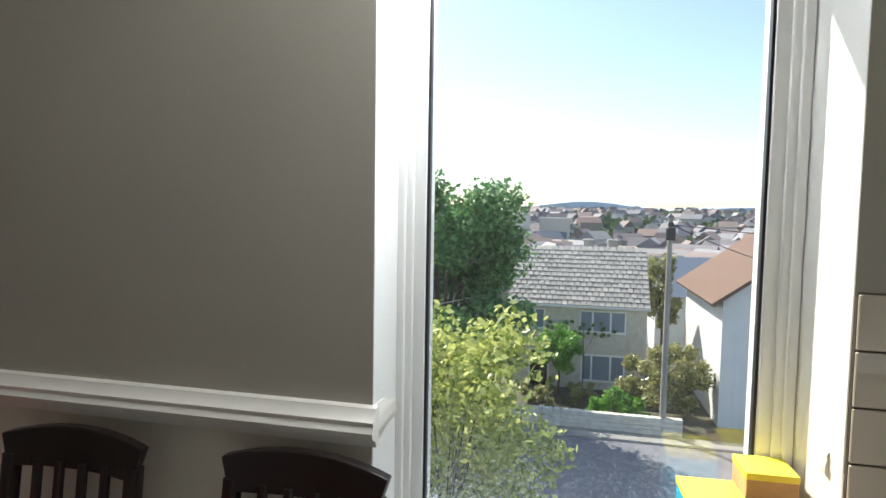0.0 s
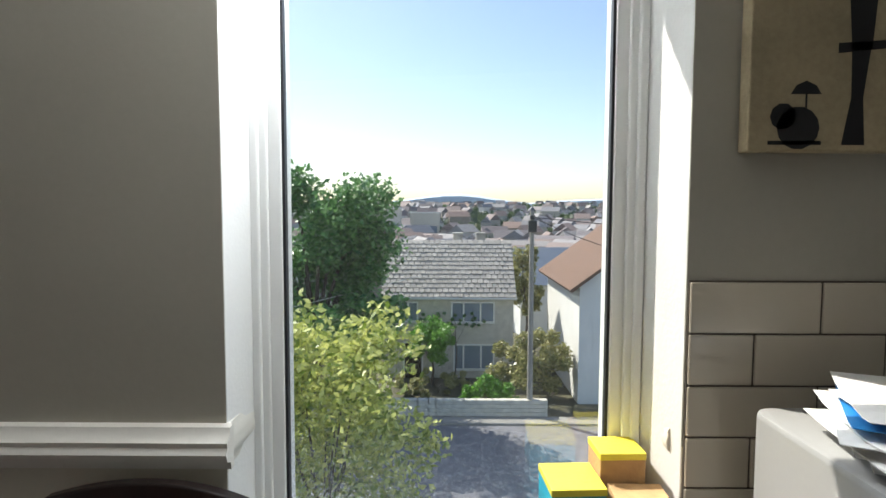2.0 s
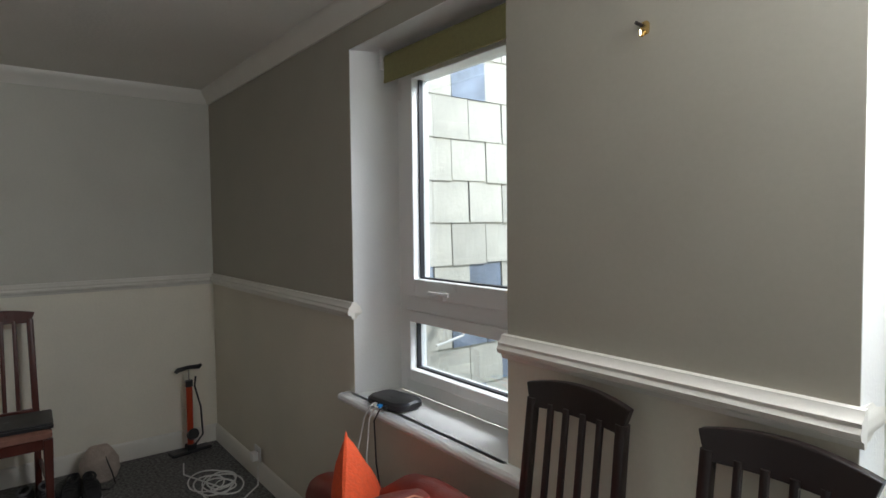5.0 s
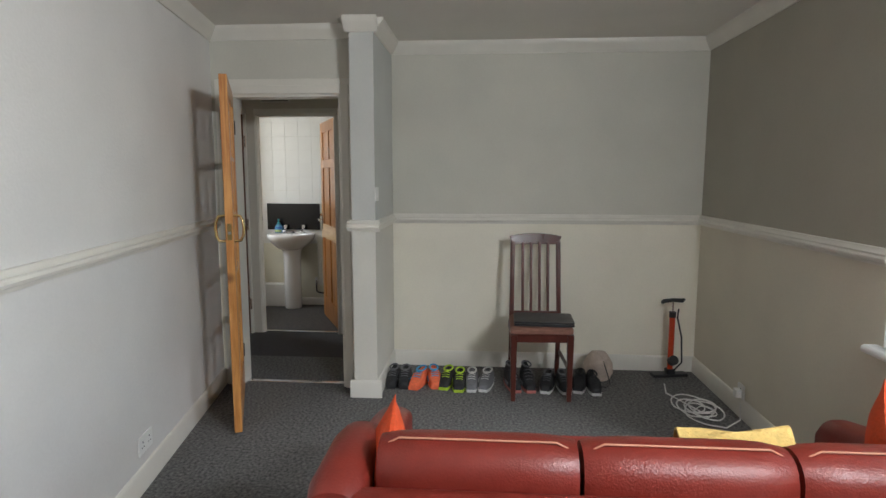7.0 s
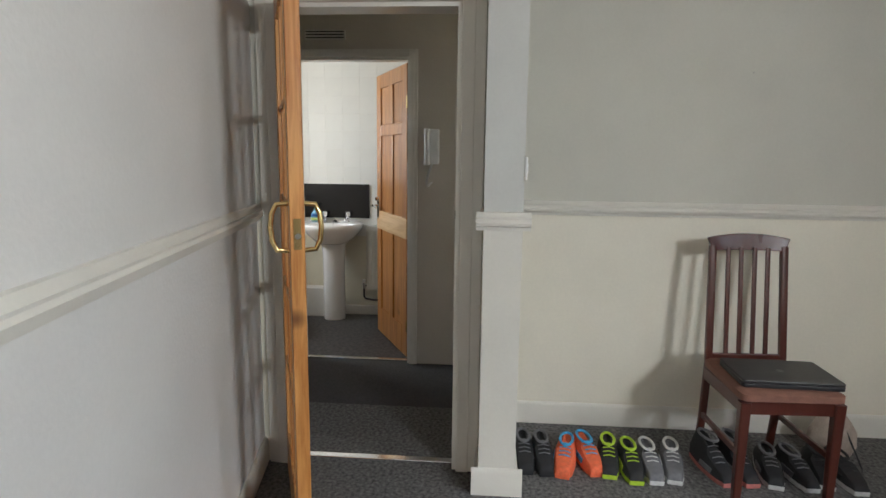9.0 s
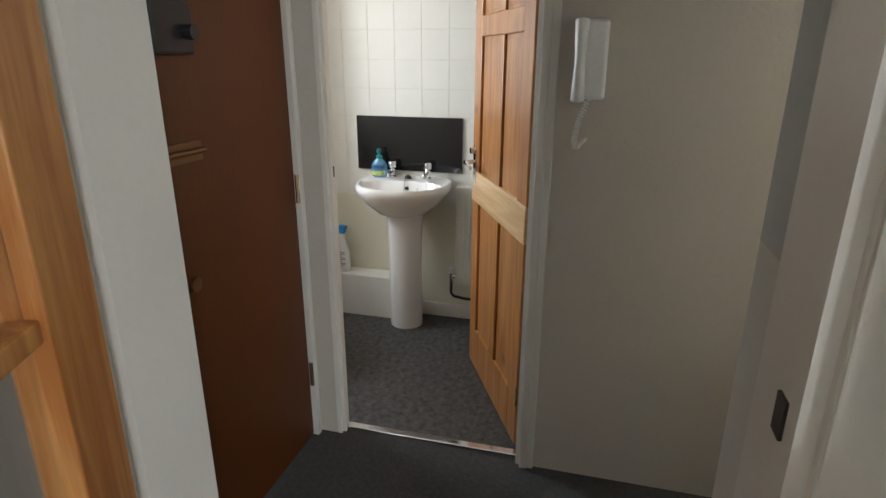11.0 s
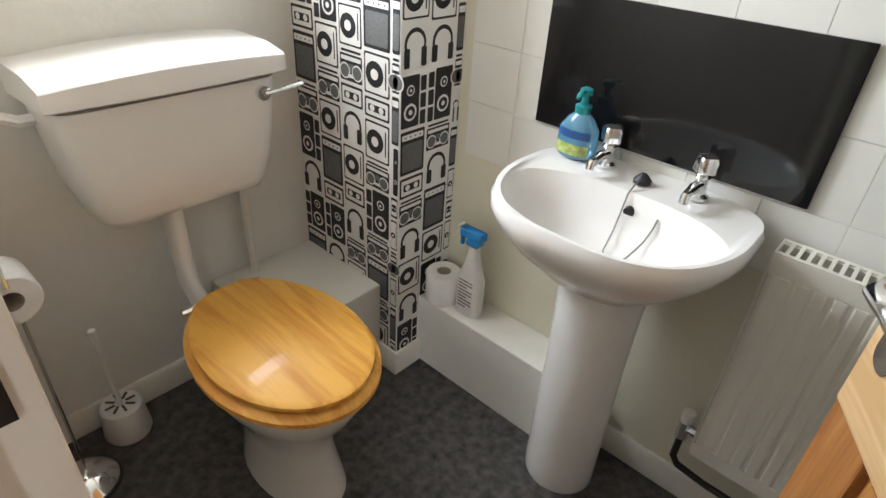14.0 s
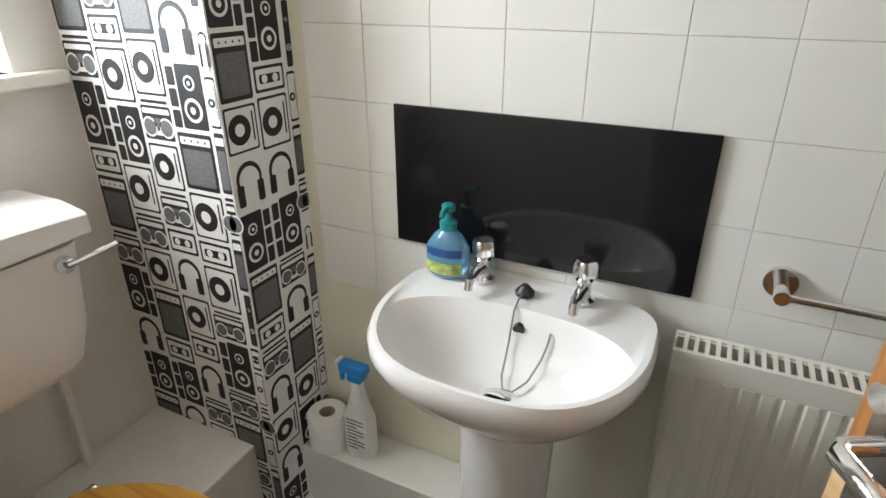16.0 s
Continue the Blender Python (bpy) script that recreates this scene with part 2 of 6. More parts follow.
M_CERAMIC = mat("white_ceramic", (0.83, 0.82, 0.80), 0.08, scale=3, vary=0.02, bump=0.0, coat=0.3)
M_CISTERN = mat("white_plastic_cistern", (0.78, 0.76, 0.73), 0.35, scale=3, vary=0.03, bump=0.0)
M_TILE = mat("white_wall_tile", (0.80, 0.79, 0.74), 0.12, scale=2, vary=0.05, bump=0.04, fine=12, rand=0.25)
M_GROUT = mat("grout", (0.66, 0.64, 0.57), 0.9, bump=0.2)
M_KTILE = mat("cream_metro_tile", (0.58, 0.52, 0.42), 0.10, scale=5, vary=0.06, bump=0.04, fine=14, rand=0.3)
M_KGROUT = mat("dark_grout", (0.12, 0.10, 0.08), 0.9, bump=0.2)
M_RAD = mat("radiator_enamel", (0.74, 0.72, 0.64), 0.3, scale=4, vary=0.03, bump=0.0)
M_CABLE = mat("white_cable", (0.72, 0.71, 0.68), 0.5, bump=0)
M_PAPER = mat("white_paper", (0.82, 0.81, 0.78), 0.9, scale=30, vary=0.05, bump=0.1)
M_BLIND = mat("olive_blind", (0.26, 0.24, 0.10), 0.8, scale=60, vary=0.1, bump=0.2)
M_WHITE = mat("white_plastic", (0.78, 0.77, 0.74), 0.35, bump=0.0)
M_PRINT_BLACK = mat("black_print", (0.012, 0.012, 0.013), 0.6, bump=0)
M_PRINT_GREY = mat("grey_print", (0.13, 0.13, 0.13), 0.6, scale=200, vary=0.3, bump=0)
M_WALLPAPER = mat("white_wallpaper", (0.80, 0.79, 0.76), 0.6, scale=6, vary=0.04, bump=0.1)
M_BEAD = mat("dull_bead_chain", (0.30, 0.29, 0.27), 0.4, 0.8, bump=0)
M_ALU = mat("grey_appliance", (0.30, 0.30, 0.29), 0.4, scale=5, vary=0.04, bump=0.0)


# ---- mesh building ----
class Mesh:
    def __init__(self):
        self.v, self.f, self.mi = [], [], []
        self.slot = 0

    def face(self, idx):
        self.f.append(tuple(idx))
        self.mi.append(self.slot)

    def poly(self, pts):
        b = len(self.v)
        self.v += [tuple(p) for p in pts]
        self.face(range(b, b + len(pts)))

    def box(self, a, b, m=None):
        x0, y0, z0 = (min(a[i], b[i]) for i in range(3))
        x1, y1, z1 = (max(a[i], b[i]) for i in range(3))
        p = [(x0, y0, z0), (x1, y0, z0), (x1, y1, z0), (x0, y1, z0), (x0, y0, z1), (x1, y0, z1), (x1, y1, z1), (x0, y1, z1)]
        self.hexa(p if m is None else [tuple(m @ Vector(q)) for q in p])
        return self

    def hexa(self, p):
        b = len(self.v)
        self.v += p
        for q in ((0, 3, 2, 1), (4, 5, 6, 7), (0, 1, 5, 4), (1, 2, 6, 5), (2, 3, 7, 6), (3, 0, 4, 7)):
            self.face([b + i for i in q])

    def loft(self, rings, cap=True, close=True):
        """Rings of equally many points, joined one to the next."""
        b, n = len(self.v), len(rings[0])
        for r in rings:
            self.v += [tuple(p) for p in r]
        for i in range(len(rings) - 1):
            for j in range(n if close else n - 1):
                k = (j + 1) % n
                self.face((b + i * n + j, b + i * n + k, b + (i + 1) * n + k, b + (i + 1) * n + j))
        if cap:
            self.face([b + j for j in range(n)][::-1])
            self.face([b + (len(rings) - 1) * n + j for j in range(n)])
        return self

    def tube(self, pts, r, n=8):
        pts = [Vector(p) for p in pts]
        rings = []
        side = None
        for i, p in enumerate(pts):
            d = (pts[min(i + 1, len(pts) - 1)] - pts[max(i - 1, 0)]).normalized()
            if side is None:
                side = d.cross(Vector((0, 0, 1)) if abs(d.z) < 0.9 else Vector((1, 0, 0))).normalized()
            side = (side - d * side.dot(d)).normalized()
            up = d.cross(side)
            rad = r[i] if isinstance(r, (list, tuple)) else r
            rings.append([p + (side * math.cos(2 * math.pi * k / n) + up * math.sin(2 * math.pi * k / n)) * rad for k in range(n)])
        return self.loft(rings)

    def lathe(self, prof, c=(0, 0, 0), n=20, sx=1.0, sy=1.0, arc=None):
        rings = [[(c[0] + r * sx * math.cos(2 * math.pi * k / n), c[1] + r * sy * math.sin(2 * math.pi * k / n), c[2] + z) for k in range(n)] for r, z in prof]
        return self.loft(rings)

    def sweep(self, p0, p1, out, prof):
        """A moulding from p0 to p1: prof holds (distance out, height)."""
        p0, p1, out = Vector(p0), Vector(p1), Vector(out)
        return self.loft([[p + out * o + Vector((0, 0, h)) for o, h in prof] for p in (p0, p1)])


def rounded(w, d, r, n=5):
    """Points of a rectangle w by d with round corners, round the origin."""
    pts = []
    for cx, cy, a in ((1, 1, 0), (-1, 1, 90), (-1, -1, 180), (1, -1, 270)):
        for k in range(n):
            t = radians(a + 90 * k / (n - 1))
            pts.append((cx * (w / 2 - r) + r * math.cos(t), cy * (d / 2 - r) + r * math.sin(t)))
    return pts


def part(name, m, material, parent=None, label="", bevel=0.0, smooth=False, seg=2, at=None):
    me = bpy.data.meshes.new(name)
    me.from_pydata(m.v, [], m.f)
    mats = material if isinstance(material, (list, tuple)) else [material]
    for x in mats:
        me.materials.append(x)
    if len(mats) > 1:
        me.polygons.foreach_set("material_index", m.mi)
    bm = bmesh.new()
    bm.from_mesh(me)
    if len(bm.faces) < 60000:
        bmesh.ops.recalc_face_normals(bm, faces=bm.faces)
    if bevel:
        edges = [e for e in bm.edges if len(e.link_faces) == 2 and e.calc_face_angle(0) > 0.5]
        bmesh.ops.bevel(bm, geom=edges, offset=bevel, segments=seg, profile=0.5, affect="EDGES", clamp_overlap=True)
    bm.to_mesh(me)
    bm.free()
    if smooth:
        me.polygons.foreach_set("use_smooth", [True] * len(me.polygons))
        me.set_sharp_from_angle(angle=radians(40))
    ob = new(name, me)
    if parent is not None:
        ob.parent = parent
    if at is not None:
        ob.matrix_basis = at
    if label:
        ob["label"] = label
    return ob


def thing(name, at, label, category, group="", kind=""):
    e = new(name)
    e.empty_display_size = 0.05
    e.matrix_basis = at
    return tagged(e, label, category, group, kind)


def structure(name, m, material, label, category, bevel=0.0, smooth=False):
    return tagged(part(name, m, material, None, "", bevel, smooth), label, category, "", "structure")


def B(*boxes):
    m = Mesh()
    for a, b in boxes:
        m.box(a, b)
    return m

# ---- structure of the living room ----
CEIL = 2.40
LW0, LW1 = Vector((-3.217, -3.367, 0)), Vector((2.6, -2.35, 0))
LWD = (LW1 - LW0).normalized()
LWN = Vector((-LWD.y, LWD.x, 0))
W1A, W1B, W2A, W2B, HEAD = 0.044, 0.78, -1.755, -0.83, 2.215
SILL1, SILL2, WT = 0.82, 0.78, 0.30
structure("floor", B(((-3.85, -3.6, -0.1), (2.8, 0.3, 0))), M_CARPET, "grey flecked carpet in the living room", "floor")
structure("ceiling", B(((-3.85, -3.6, CEIL), (2.8, 0.3, CEIL + 0.1))), M_CEIL, "off-white painted ceiling", "ceiling")
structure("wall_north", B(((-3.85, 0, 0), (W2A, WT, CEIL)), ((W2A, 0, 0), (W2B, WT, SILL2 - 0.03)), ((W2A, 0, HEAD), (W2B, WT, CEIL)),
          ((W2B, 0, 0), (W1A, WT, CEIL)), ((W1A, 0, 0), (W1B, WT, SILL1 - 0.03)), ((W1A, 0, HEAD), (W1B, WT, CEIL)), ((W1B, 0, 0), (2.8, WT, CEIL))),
          M_WINDOW_WALL, "window wall, darker taupe above its rail and cream below", "wall")
structure("wall_west", B(((-3.85, -2.25, 0), (-3.73, 0, CEIL))), M_GREY_WALL, "grey painted wall, cream below the dado rail", "wall")
structure("wall_pier", B(((-3.85, -2.402, 0), (-3.041, -2.252, CEIL))), two_tone("pale_pier_paint", (0.70, 0.67, 0.60), (0.56, 0.56, 0.53), RAIL_Z), "pale projecting wall end beside the doorway", "wall")
DY0, DY1, DH = -3.245, -2.502, 1.975
structure("wall_door", B(((-3.337, -3.7, 0), (-3.217, DY0, CEIL)), ((-3.337, DY1, 0), (-3.217, -2.402, CEIL)), ((-3.337, DY0, DH), (-3.217, DY1, CEIL))), M_GREY_WALL, "grey wall round the living room doorway", "wall")
mw = Mesh()
a, b = LW0 - LWD * 0.1, LW1 + LWD * 0.2
mw.hexa([tuple(p + Vector((0, 0, z))) for z in (0, CEIL) for p in (a - LWN * 0.12, b - LWN * 0.12, b, a)])
structure("wall_south", mw, M_WHITE_WALL, "off-white painted plaster wall", "wall")
structure("wall_east", B(((2.6, -3.0, 0), (2.72, 0.0, CEIL))), M_WHITE_WALL, "plain off-white wall closing the room", "wall")

RAIL = [(0, -0.035), (0.012, -0.035), (0.016, -0.022), (0.030, -0.016), (0.034, -0.004), (0.028, 0.006), (0.030, 0.014), (0.018, 0.022), (0.014, 0.034), (0, 0.036)]
SKIRT = [(0, 0), (0.016, 0), (0.016, 0.085), (0.012, 0.095), (0.012, 0.105), (0.004, 0.115), (0, 0.115)]
CORN = [(0, -0.085), (0.012, -0.085), (0.02, -0.07), (0.045, -0.04), (0.062, -0.015), (0.062, 0), (0, 0)]


def run(name, prof, z, segs, label, category):
    m = Mesh()
    for p0, p1, out in segs:
        m.sweep((p0[0], p0[1], z), (p1[0], p1[1], z), (out[0], out[1], 0), prof)
    return structure(name, m, M_TRIM, label, category, 0, True)


SEG_WEST = ((-3.73, -2.252), (-3.73, 0), (1, 0))
SEG_PIER = [((-3.041, -2.43), (-3.041, -2.222), (1, 0)), ((-3.73, -2.252), (-3.041, -2.252), (0, 1)), ((-3.217, -2.402), (-3.041, -2.402), (0, -1))]
SEG_SOUTH = (tuple(LW0[:2]), tuple(LW1[:2]), (LWN.x, LWN.y))
run("trim_dado_rail", RAIL, RAIL_Z, [((-3.73, 0), (W2A + 0.012, 0), (0, -1)), ((W2A, 0), (W2A, 0.19), (0.4, 0)), ((W2B - 0.012, 0), (W1A + 0.012, 0), (0, -1)),
    ((W1A, 0), (W1A, 0.11), (0.3, 0)), ((W1B, 0.03), (W1B, 0.11), (-0.4, 0)), SEG_WEST, SEG_SOUTH, *SEG_PIER], "moulded white dado rail round the room", "dado rail")
run("baseboard", SKIRT, 0, [((-3.73, 0), (2.6, 0), (0, -1)), SEG_WEST, SEG_SOUTH, *SEG_PIER], "white painted skirting board", "skirting")
run("trim_cornice", CORN, CEIL, [((-3.73, 0), (2.6, 0), (0, -1)), SEG_WEST, SEG_SOUTH, ((-3.217, -3.367), (-3.217, -2.402), (1, 0)), *SEG_PIER], "white coved cornice under the ceiling", "cornice")


def casing(name, x, out, y0, y1, h, w, left=True, right=True):
    """Door casing on a wall of constant x."""
    m = Mesh()
    for s in ((0.0, 0.016, w), (0.016, 0.022, w * 0.55)):
        a, b, ww = x + out * s[0], x + out * s[1], s[2]
        if left:
            m.box((a, y0 - ww, 0), (b, y0, h + ww))
        if right:
            m.box((a, y1, 0), (b, y1 + ww, h + ww))
        m.box((a, y0, h), (b, y1, h + ww))
    return structure(name, m, M_TRIM, "white painted moulded door casing", "door frame", 0.003)


casing("trim_casing_1", -3.217, 1, DY0, DY1, DH, 0.095)
structure("trim_lining_1", B(((-3.337, DY0 - 0.002, 0), (-3.214, DY0 + 0.018, DH)), ((-3.337, DY1 - 0.018, 0), (-3.214, DY1 + 0.002, DH)), ((-3.337, DY0 + 0.018, DH - 0.018), (-3.214, DY1 - 0.018, DH + 0.002))), M_TRIM, "white door lining of the living room doorway", "door frame")
structure("trim_threshold_1", B(((-3.30, DY0 + 0.018, 0.0), (-3.26, DY1 - 0.018, 0.008))), M_CHROME, "metal carpet strip in the doorway", "threshold", 0.003)


# ---- windows ----
def window_1():
    w = thing("window_1", pose(0, 0, 0), "tall white plastic window with a single clear pane", "window", "", "structure")
    y0, y1, a, b = 0.13, 0.20, W1A + 0.006, W1B - 0.030
    f = 0.052
    fm = B(((W1A, y0, SILL1), (a + f, y1, HEAD)), ((b - f, y0, SILL1), (W1B, y1, HEAD)), ((a + f, y0, SILL1), (b - f, y1, SILL1 + 0.09)), ((a + f, y0, HEAD - 0.06), (b - f, y1, HEAD)))
    for d, o in ((0.016, 0.02), (0.030, 0.010)):
        fm.box((a, y0 - o, SILL1), (a + d, y0, HEAD))
        fm.box((b - d, y0 - o, SILL1), (b, y0, HEAD))
    part("window_frame", fm, M_UPVC, w, "white plastic frame", 0.003)
    g0, g1, z0, z1 = a + f, b - f, SILL1 + 0.09, HEAD - 0.06
    part("gasket", B(((g0, 0.136, z0), (g0 + 0.005, 0.152, z1)), ((g1 - 0.005, 0.136, z0), (g1, 0.152, z1)), ((g0, 0.136, z0), (g1, 0.152, z0 + 0.005))), M_GASKET, w)
    p = part("pane", B(((g0, 0.147, z0), (g1, 0.151, z1))), M_PANE_DUSTY, w, "clear glass pane, dusty along its foot")
    p.visible_shadow = False
    part("window_sill", B(((W1A, -0.02, SILL1 - 0.03), (W1B, 0.13, SILL1))), M_UPVC, w, "white painted sill", 0.004)


def window_2():
    w = thing("window_2", pose(0, 0, 0), "white plastic window with a transom and two panes", "window", "", "structure")
    y0, y1, A2 = 0.19, 0.26, W2A + 0.07
    part("window_frame", B(((W2A, y0, SILL2), (A2 + 0.05, y1, HEAD)), ((W2B - 0.06, y0, SILL2), (W2B, y1, HEAD)), ((A2 + 0.05, y0, SILL2), (W2B - 0.06, y1, SILL2 + 0.06)),
                           ((A2 + 0.05, y0, HEAD - 0.06), (W2B - 0.06, y1, HEAD)), ((A2 + 0.05, y0, 1.13), (W2B - 0.06, y1, 1.19))), M_UPVC, w, "white plastic frame", 0.004)
    for z0, z1, f in ((SILL2 + 0.06, 1.13, 0.045), (1.19, HEAD - 0.06, 0.075)):
        a, b = A2 + 0.05, W2B - 0.06
        part("sash", B(((a, y0 - 0.015, z0), (a + f, y1, z1)), ((b - f, y0 - 0.015, z0), (b, y1, z1)), ((a + f, y0 - 0.015, z0), (b - f, y1, z0 + f)), ((a + f, y0 - 0.015, z1 - f), (b - f, y1, z1))), M_UPVC, w, "", 0.004)
        part("gasket", B(((a + f, 0.208, z0 + f), (a + f + 0.006, 0.228, z1 - f)), ((b - f - 0.006, 0.208, z0 + f), (b - f, 0.228, z1 - f)), ((a + f, 0.208, z0 + f), (b - f, 0.228, z0 + f + 0.006))), M_GASKET, w)
        p = part("pane", B(((a + f, 0.223, z0 + f), (b - f, 0.227, z1 - f))), M_PANE, w, "clear glass pane")
        p.visible_shadow = False
    h = Mesh().box((-1.40, 0.155, 1.195), (-1.34, 0.176, 1.225))
    h.box((-1.43, 0.145, 1.213), (-1.30, 0.157, 1.228))
    part("handle", h, M_UPVC, w, "white window handle", 0.004)
    s = Mesh().box((W2A, -0.02, SILL2 - 0.03), (W2B, 0.19, SILL2))
    s.tube([(W2A - 0.04, -0.045, SILL2 - 0.016), (W2B + 0.1, -0.045, SILL2 - 0.016)], 0.017, 10)
    s.box((W2A - 0.04, -0.045, SILL2 - 0.03), (W2B + 0.1, 0.0, SILL2))
    part("window_sill", s, M_UPVC, w, "white painted sill with a rounded nose", 0.002)


def reveal(name, xa, xb, ta, tb, zs, dd):
    """Plastered reveal whose cheeks splay inwards by ta and tb towards the frame."""
    m = Mesh()
    for x, t, o in ((xa, ta, -0.002), (xb, -tb, 0.002)):
        e = 0.003 if t >= 0 else -0.003
        m.hexa([(x + o, 0.002, zs), (x + e * 0.3, 0.002, zs), (x + t + e, dd, zs), (x + o, dd, zs), (x + o, 0.002, HEAD), (x + e * 0.3, 0.002, HEAD), (x + t + e, dd, HEAD), (x + o, dd, HEAD)])
    m.box((xa + 0.003, 0.002, HEAD - 0.003), (xb - 0.003, dd, HEAD + 0.001))
    structure(name, m, M_REVEAL, "white painted window reveal", "window reveal")


reveal("trim_reveal_1", W1A, W1B, 0.006, 0.030, SILL1, 0.13)
reveal("trim_reveal_2", W2A, W2B, 0.070, 0.040, SILL2, 0.19)
window_1()
window_2()
bl = thing("roller_blind", pose(0, 0, 0), "olive green roller blind, nearly wound up", "blind")
part("roller", Mesh().tube([(W2A + 0.10, 0.13, 2.165), (W2B - 0.05, 0.13, 2.165)], 0.026, 16), M_BLIND, bl, "", 0, True)
part("fabric", B(((W2A + 0.105, 0.103, 2.085), (W2B - 0.055, 0.106, 2.17))), M_BLIND, bl)
part("hem_bar", B(((W2A + 0.105, 0.099, 2.07), (W2B - 0.055, 0.111, 2.086))), M_BLIND, bl, "", 0.003)
part("bracket", B(((W2A + 0.08, 0.095, 2.13), (W2A + 0.10, 0.16, HEAD - 0.003))), M_WHITE, bl, "white end bracket", 0.003)


# ---- doors ----
def glazed_door():
    d = thing("door_1", pose(-3.168, -3.225, 0.008, 0, 0, 22.0), "open pine door with small glass panes", "door", "", "structure")
    L, H, T = 0.78, 1.965, 0.042
    ms = Mesh()
    ms.box((0, -T / 2, 0), (0.095, T / 2, H))
    ms.box((L - 0.095, -T / 2, 0), (L, T / 2, H))
    part("stile_frame", ms, M_PINE, d, "", 0.003)
    part("rail_frame", B(((0.095, -T / 2, 0), (L - 0.095, T / 2, 0.2)), ((0.095, -T / 2, H - 0.095), (L - 0.095, T / 2, H))), M_PINE, d, "", 0.003)
    xs = [0.095 + (L - 0.19) * i / 3 for i in range(4)]
    zs = [0.2 + (H - 0.295) * i / 5 for i in range(6)]
    for x in xs[1:-1]:
        part("glazing_bar", B(((x - 0.012, -0.016, 0.2), (x + 0.012, 0.016, H - 0.095))), M_PINE, d, "", 0.003)
    for z in zs[1:-1]:
        part("glazing_bar", B(((0.095, -0.0155, z - 0.012), (L - 0.095, 0.0155, z + 0.012))), M_PINE, d, "", 0.003)
    for i in range(3):
        for j in range(5):
            p = part("pane", B(((xs[i], -0.002, zs[j]), (xs[i + 1], 0.002, zs[j + 1]))), M_PANE, d)
            p.visible_shadow = False
    for s in (-1, 1):
        y = s * T / 2
        pts = [(L - 0.05, y, 1.08), (L - 0.05, y + s * 0.035, 1.083), (L - 0.05, y + s * 0.048, 1.11), (L - 0.05, y + s * 0.052, 1.15), (L - 0.05, y + s * 0.048, 1.19), (L - 0.05, y + s * 0.035, 1.217), (L - 0.05, y, 1.22)]
        part("handle", Mesh().tube(pts, 0.008, 10), M_BRASS, d, "curved brass pull handle", 0, True)
    part("lock_plate", B(((L - 0.001, -0.011, 1.09), (L + 0.002, 0.011, 1.18))), M_BRASS, d, "brass latch plate")
    part("latch", Mesh().tube([(L, 0, 1.13), (L + 0.012, 0, 1.13)], 0.009, 12), M_CHROME, d)
    for z in (0.25, 1.75):
        part("hinge", Mesh().tube([(-0.006, T / 2, z - 0.045), (-0.006, T / 2, z + 0.045)], 0.007, 8), M_DARKWOOD, d, "dark steel hinge")


glazed_door()
part_keep = structure("trim_strike_plate", B(((-3.262, DY1 - 0.0215, 1.11), (-3.238, DY1 - 0.018, 1.15))), M_DARKWOOD, "dark keep in the door lining", "strike plate")

# ---- hall ----
BX0, BX1 = -4.600, -4.533
BY0, BY1, BH = -3.618, -2.885, 1.985
structure("floor_hall", B(((-4.59, -3.85, -0.1), (-3.28, -1.3, -0.003))), M_HALL_CARPET, "dark grey hall carpet", "floor")
structure("ceiling_hall", B(((-4.612, -3.86, CEIL - 0.03), (-3.337, -2.402, CEIL + 0.1)), ((-4.612, -2.402, CEIL - 0.03), (-3.85, -1.3, CEIL + 0.1))), M_CEIL, "hall ceiling", "ceiling")
structure("wall_hall_west", B(((BX0, -5.0, 0), (BX1, BY0, CEIL)), ((BX0, BY1, 0), (BX1, -1.3, CEIL)), ((BX0, BY0, BH), (BX1, BY1, CEIL))), M_HALL_WALL, "beige wall between hall and bathroom", "wall")
structure("wall_hall_south", B(((-3.80, -3.86, 0), (-3.337, -3.725, CEIL)), ((-4.545, -3.86, 2.04), (-3.80, -3.725, CEIL))), M_WHITE_WALL, "white wall beside the front door", "wall")
# Unseen window and its wall opening, added to let daylight into the hall.
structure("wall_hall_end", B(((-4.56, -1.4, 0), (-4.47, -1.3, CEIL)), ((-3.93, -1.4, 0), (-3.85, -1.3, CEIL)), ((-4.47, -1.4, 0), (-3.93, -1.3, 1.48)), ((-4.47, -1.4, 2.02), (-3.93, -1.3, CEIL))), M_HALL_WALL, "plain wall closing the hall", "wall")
w4 = thing("window_4", pose(0, 0, 0), "unseen plain white window added to light the hall", "window", "", "structure")
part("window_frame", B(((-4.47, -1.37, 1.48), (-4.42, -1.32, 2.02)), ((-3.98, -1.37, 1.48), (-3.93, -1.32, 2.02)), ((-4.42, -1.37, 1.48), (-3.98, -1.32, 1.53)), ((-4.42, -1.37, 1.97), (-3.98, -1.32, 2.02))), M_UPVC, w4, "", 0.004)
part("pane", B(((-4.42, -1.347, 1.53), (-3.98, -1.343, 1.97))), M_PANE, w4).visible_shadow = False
casing("trim_casing_2", BX1, 1, BY0, BY1, BH, 0.05, left=False)
structure("trim_lining_2", B(((BX0 - 0.004, BY0 - 0.002, 0), (BX1 + 0.003, BY0 + 0.016, BH)), ((BX0 - 0.004, BY1 - 0.016, 0), (BX1 + 0.003, BY1 + 0.002, BH)), ((BX0 - 0.004, BY0 + 0.016, BH - 0.016), (BX1 + 0.003, BY1 - 0.016, BH + 0.002)),
          ((BX0 + 0.04, BY0 + 0.016, 0), (BX0 + 0.055, BY0 + 0.028, BH - 0.016))), M_TRIM, "cream painted door lining with a stop", "door frame", 0.002)
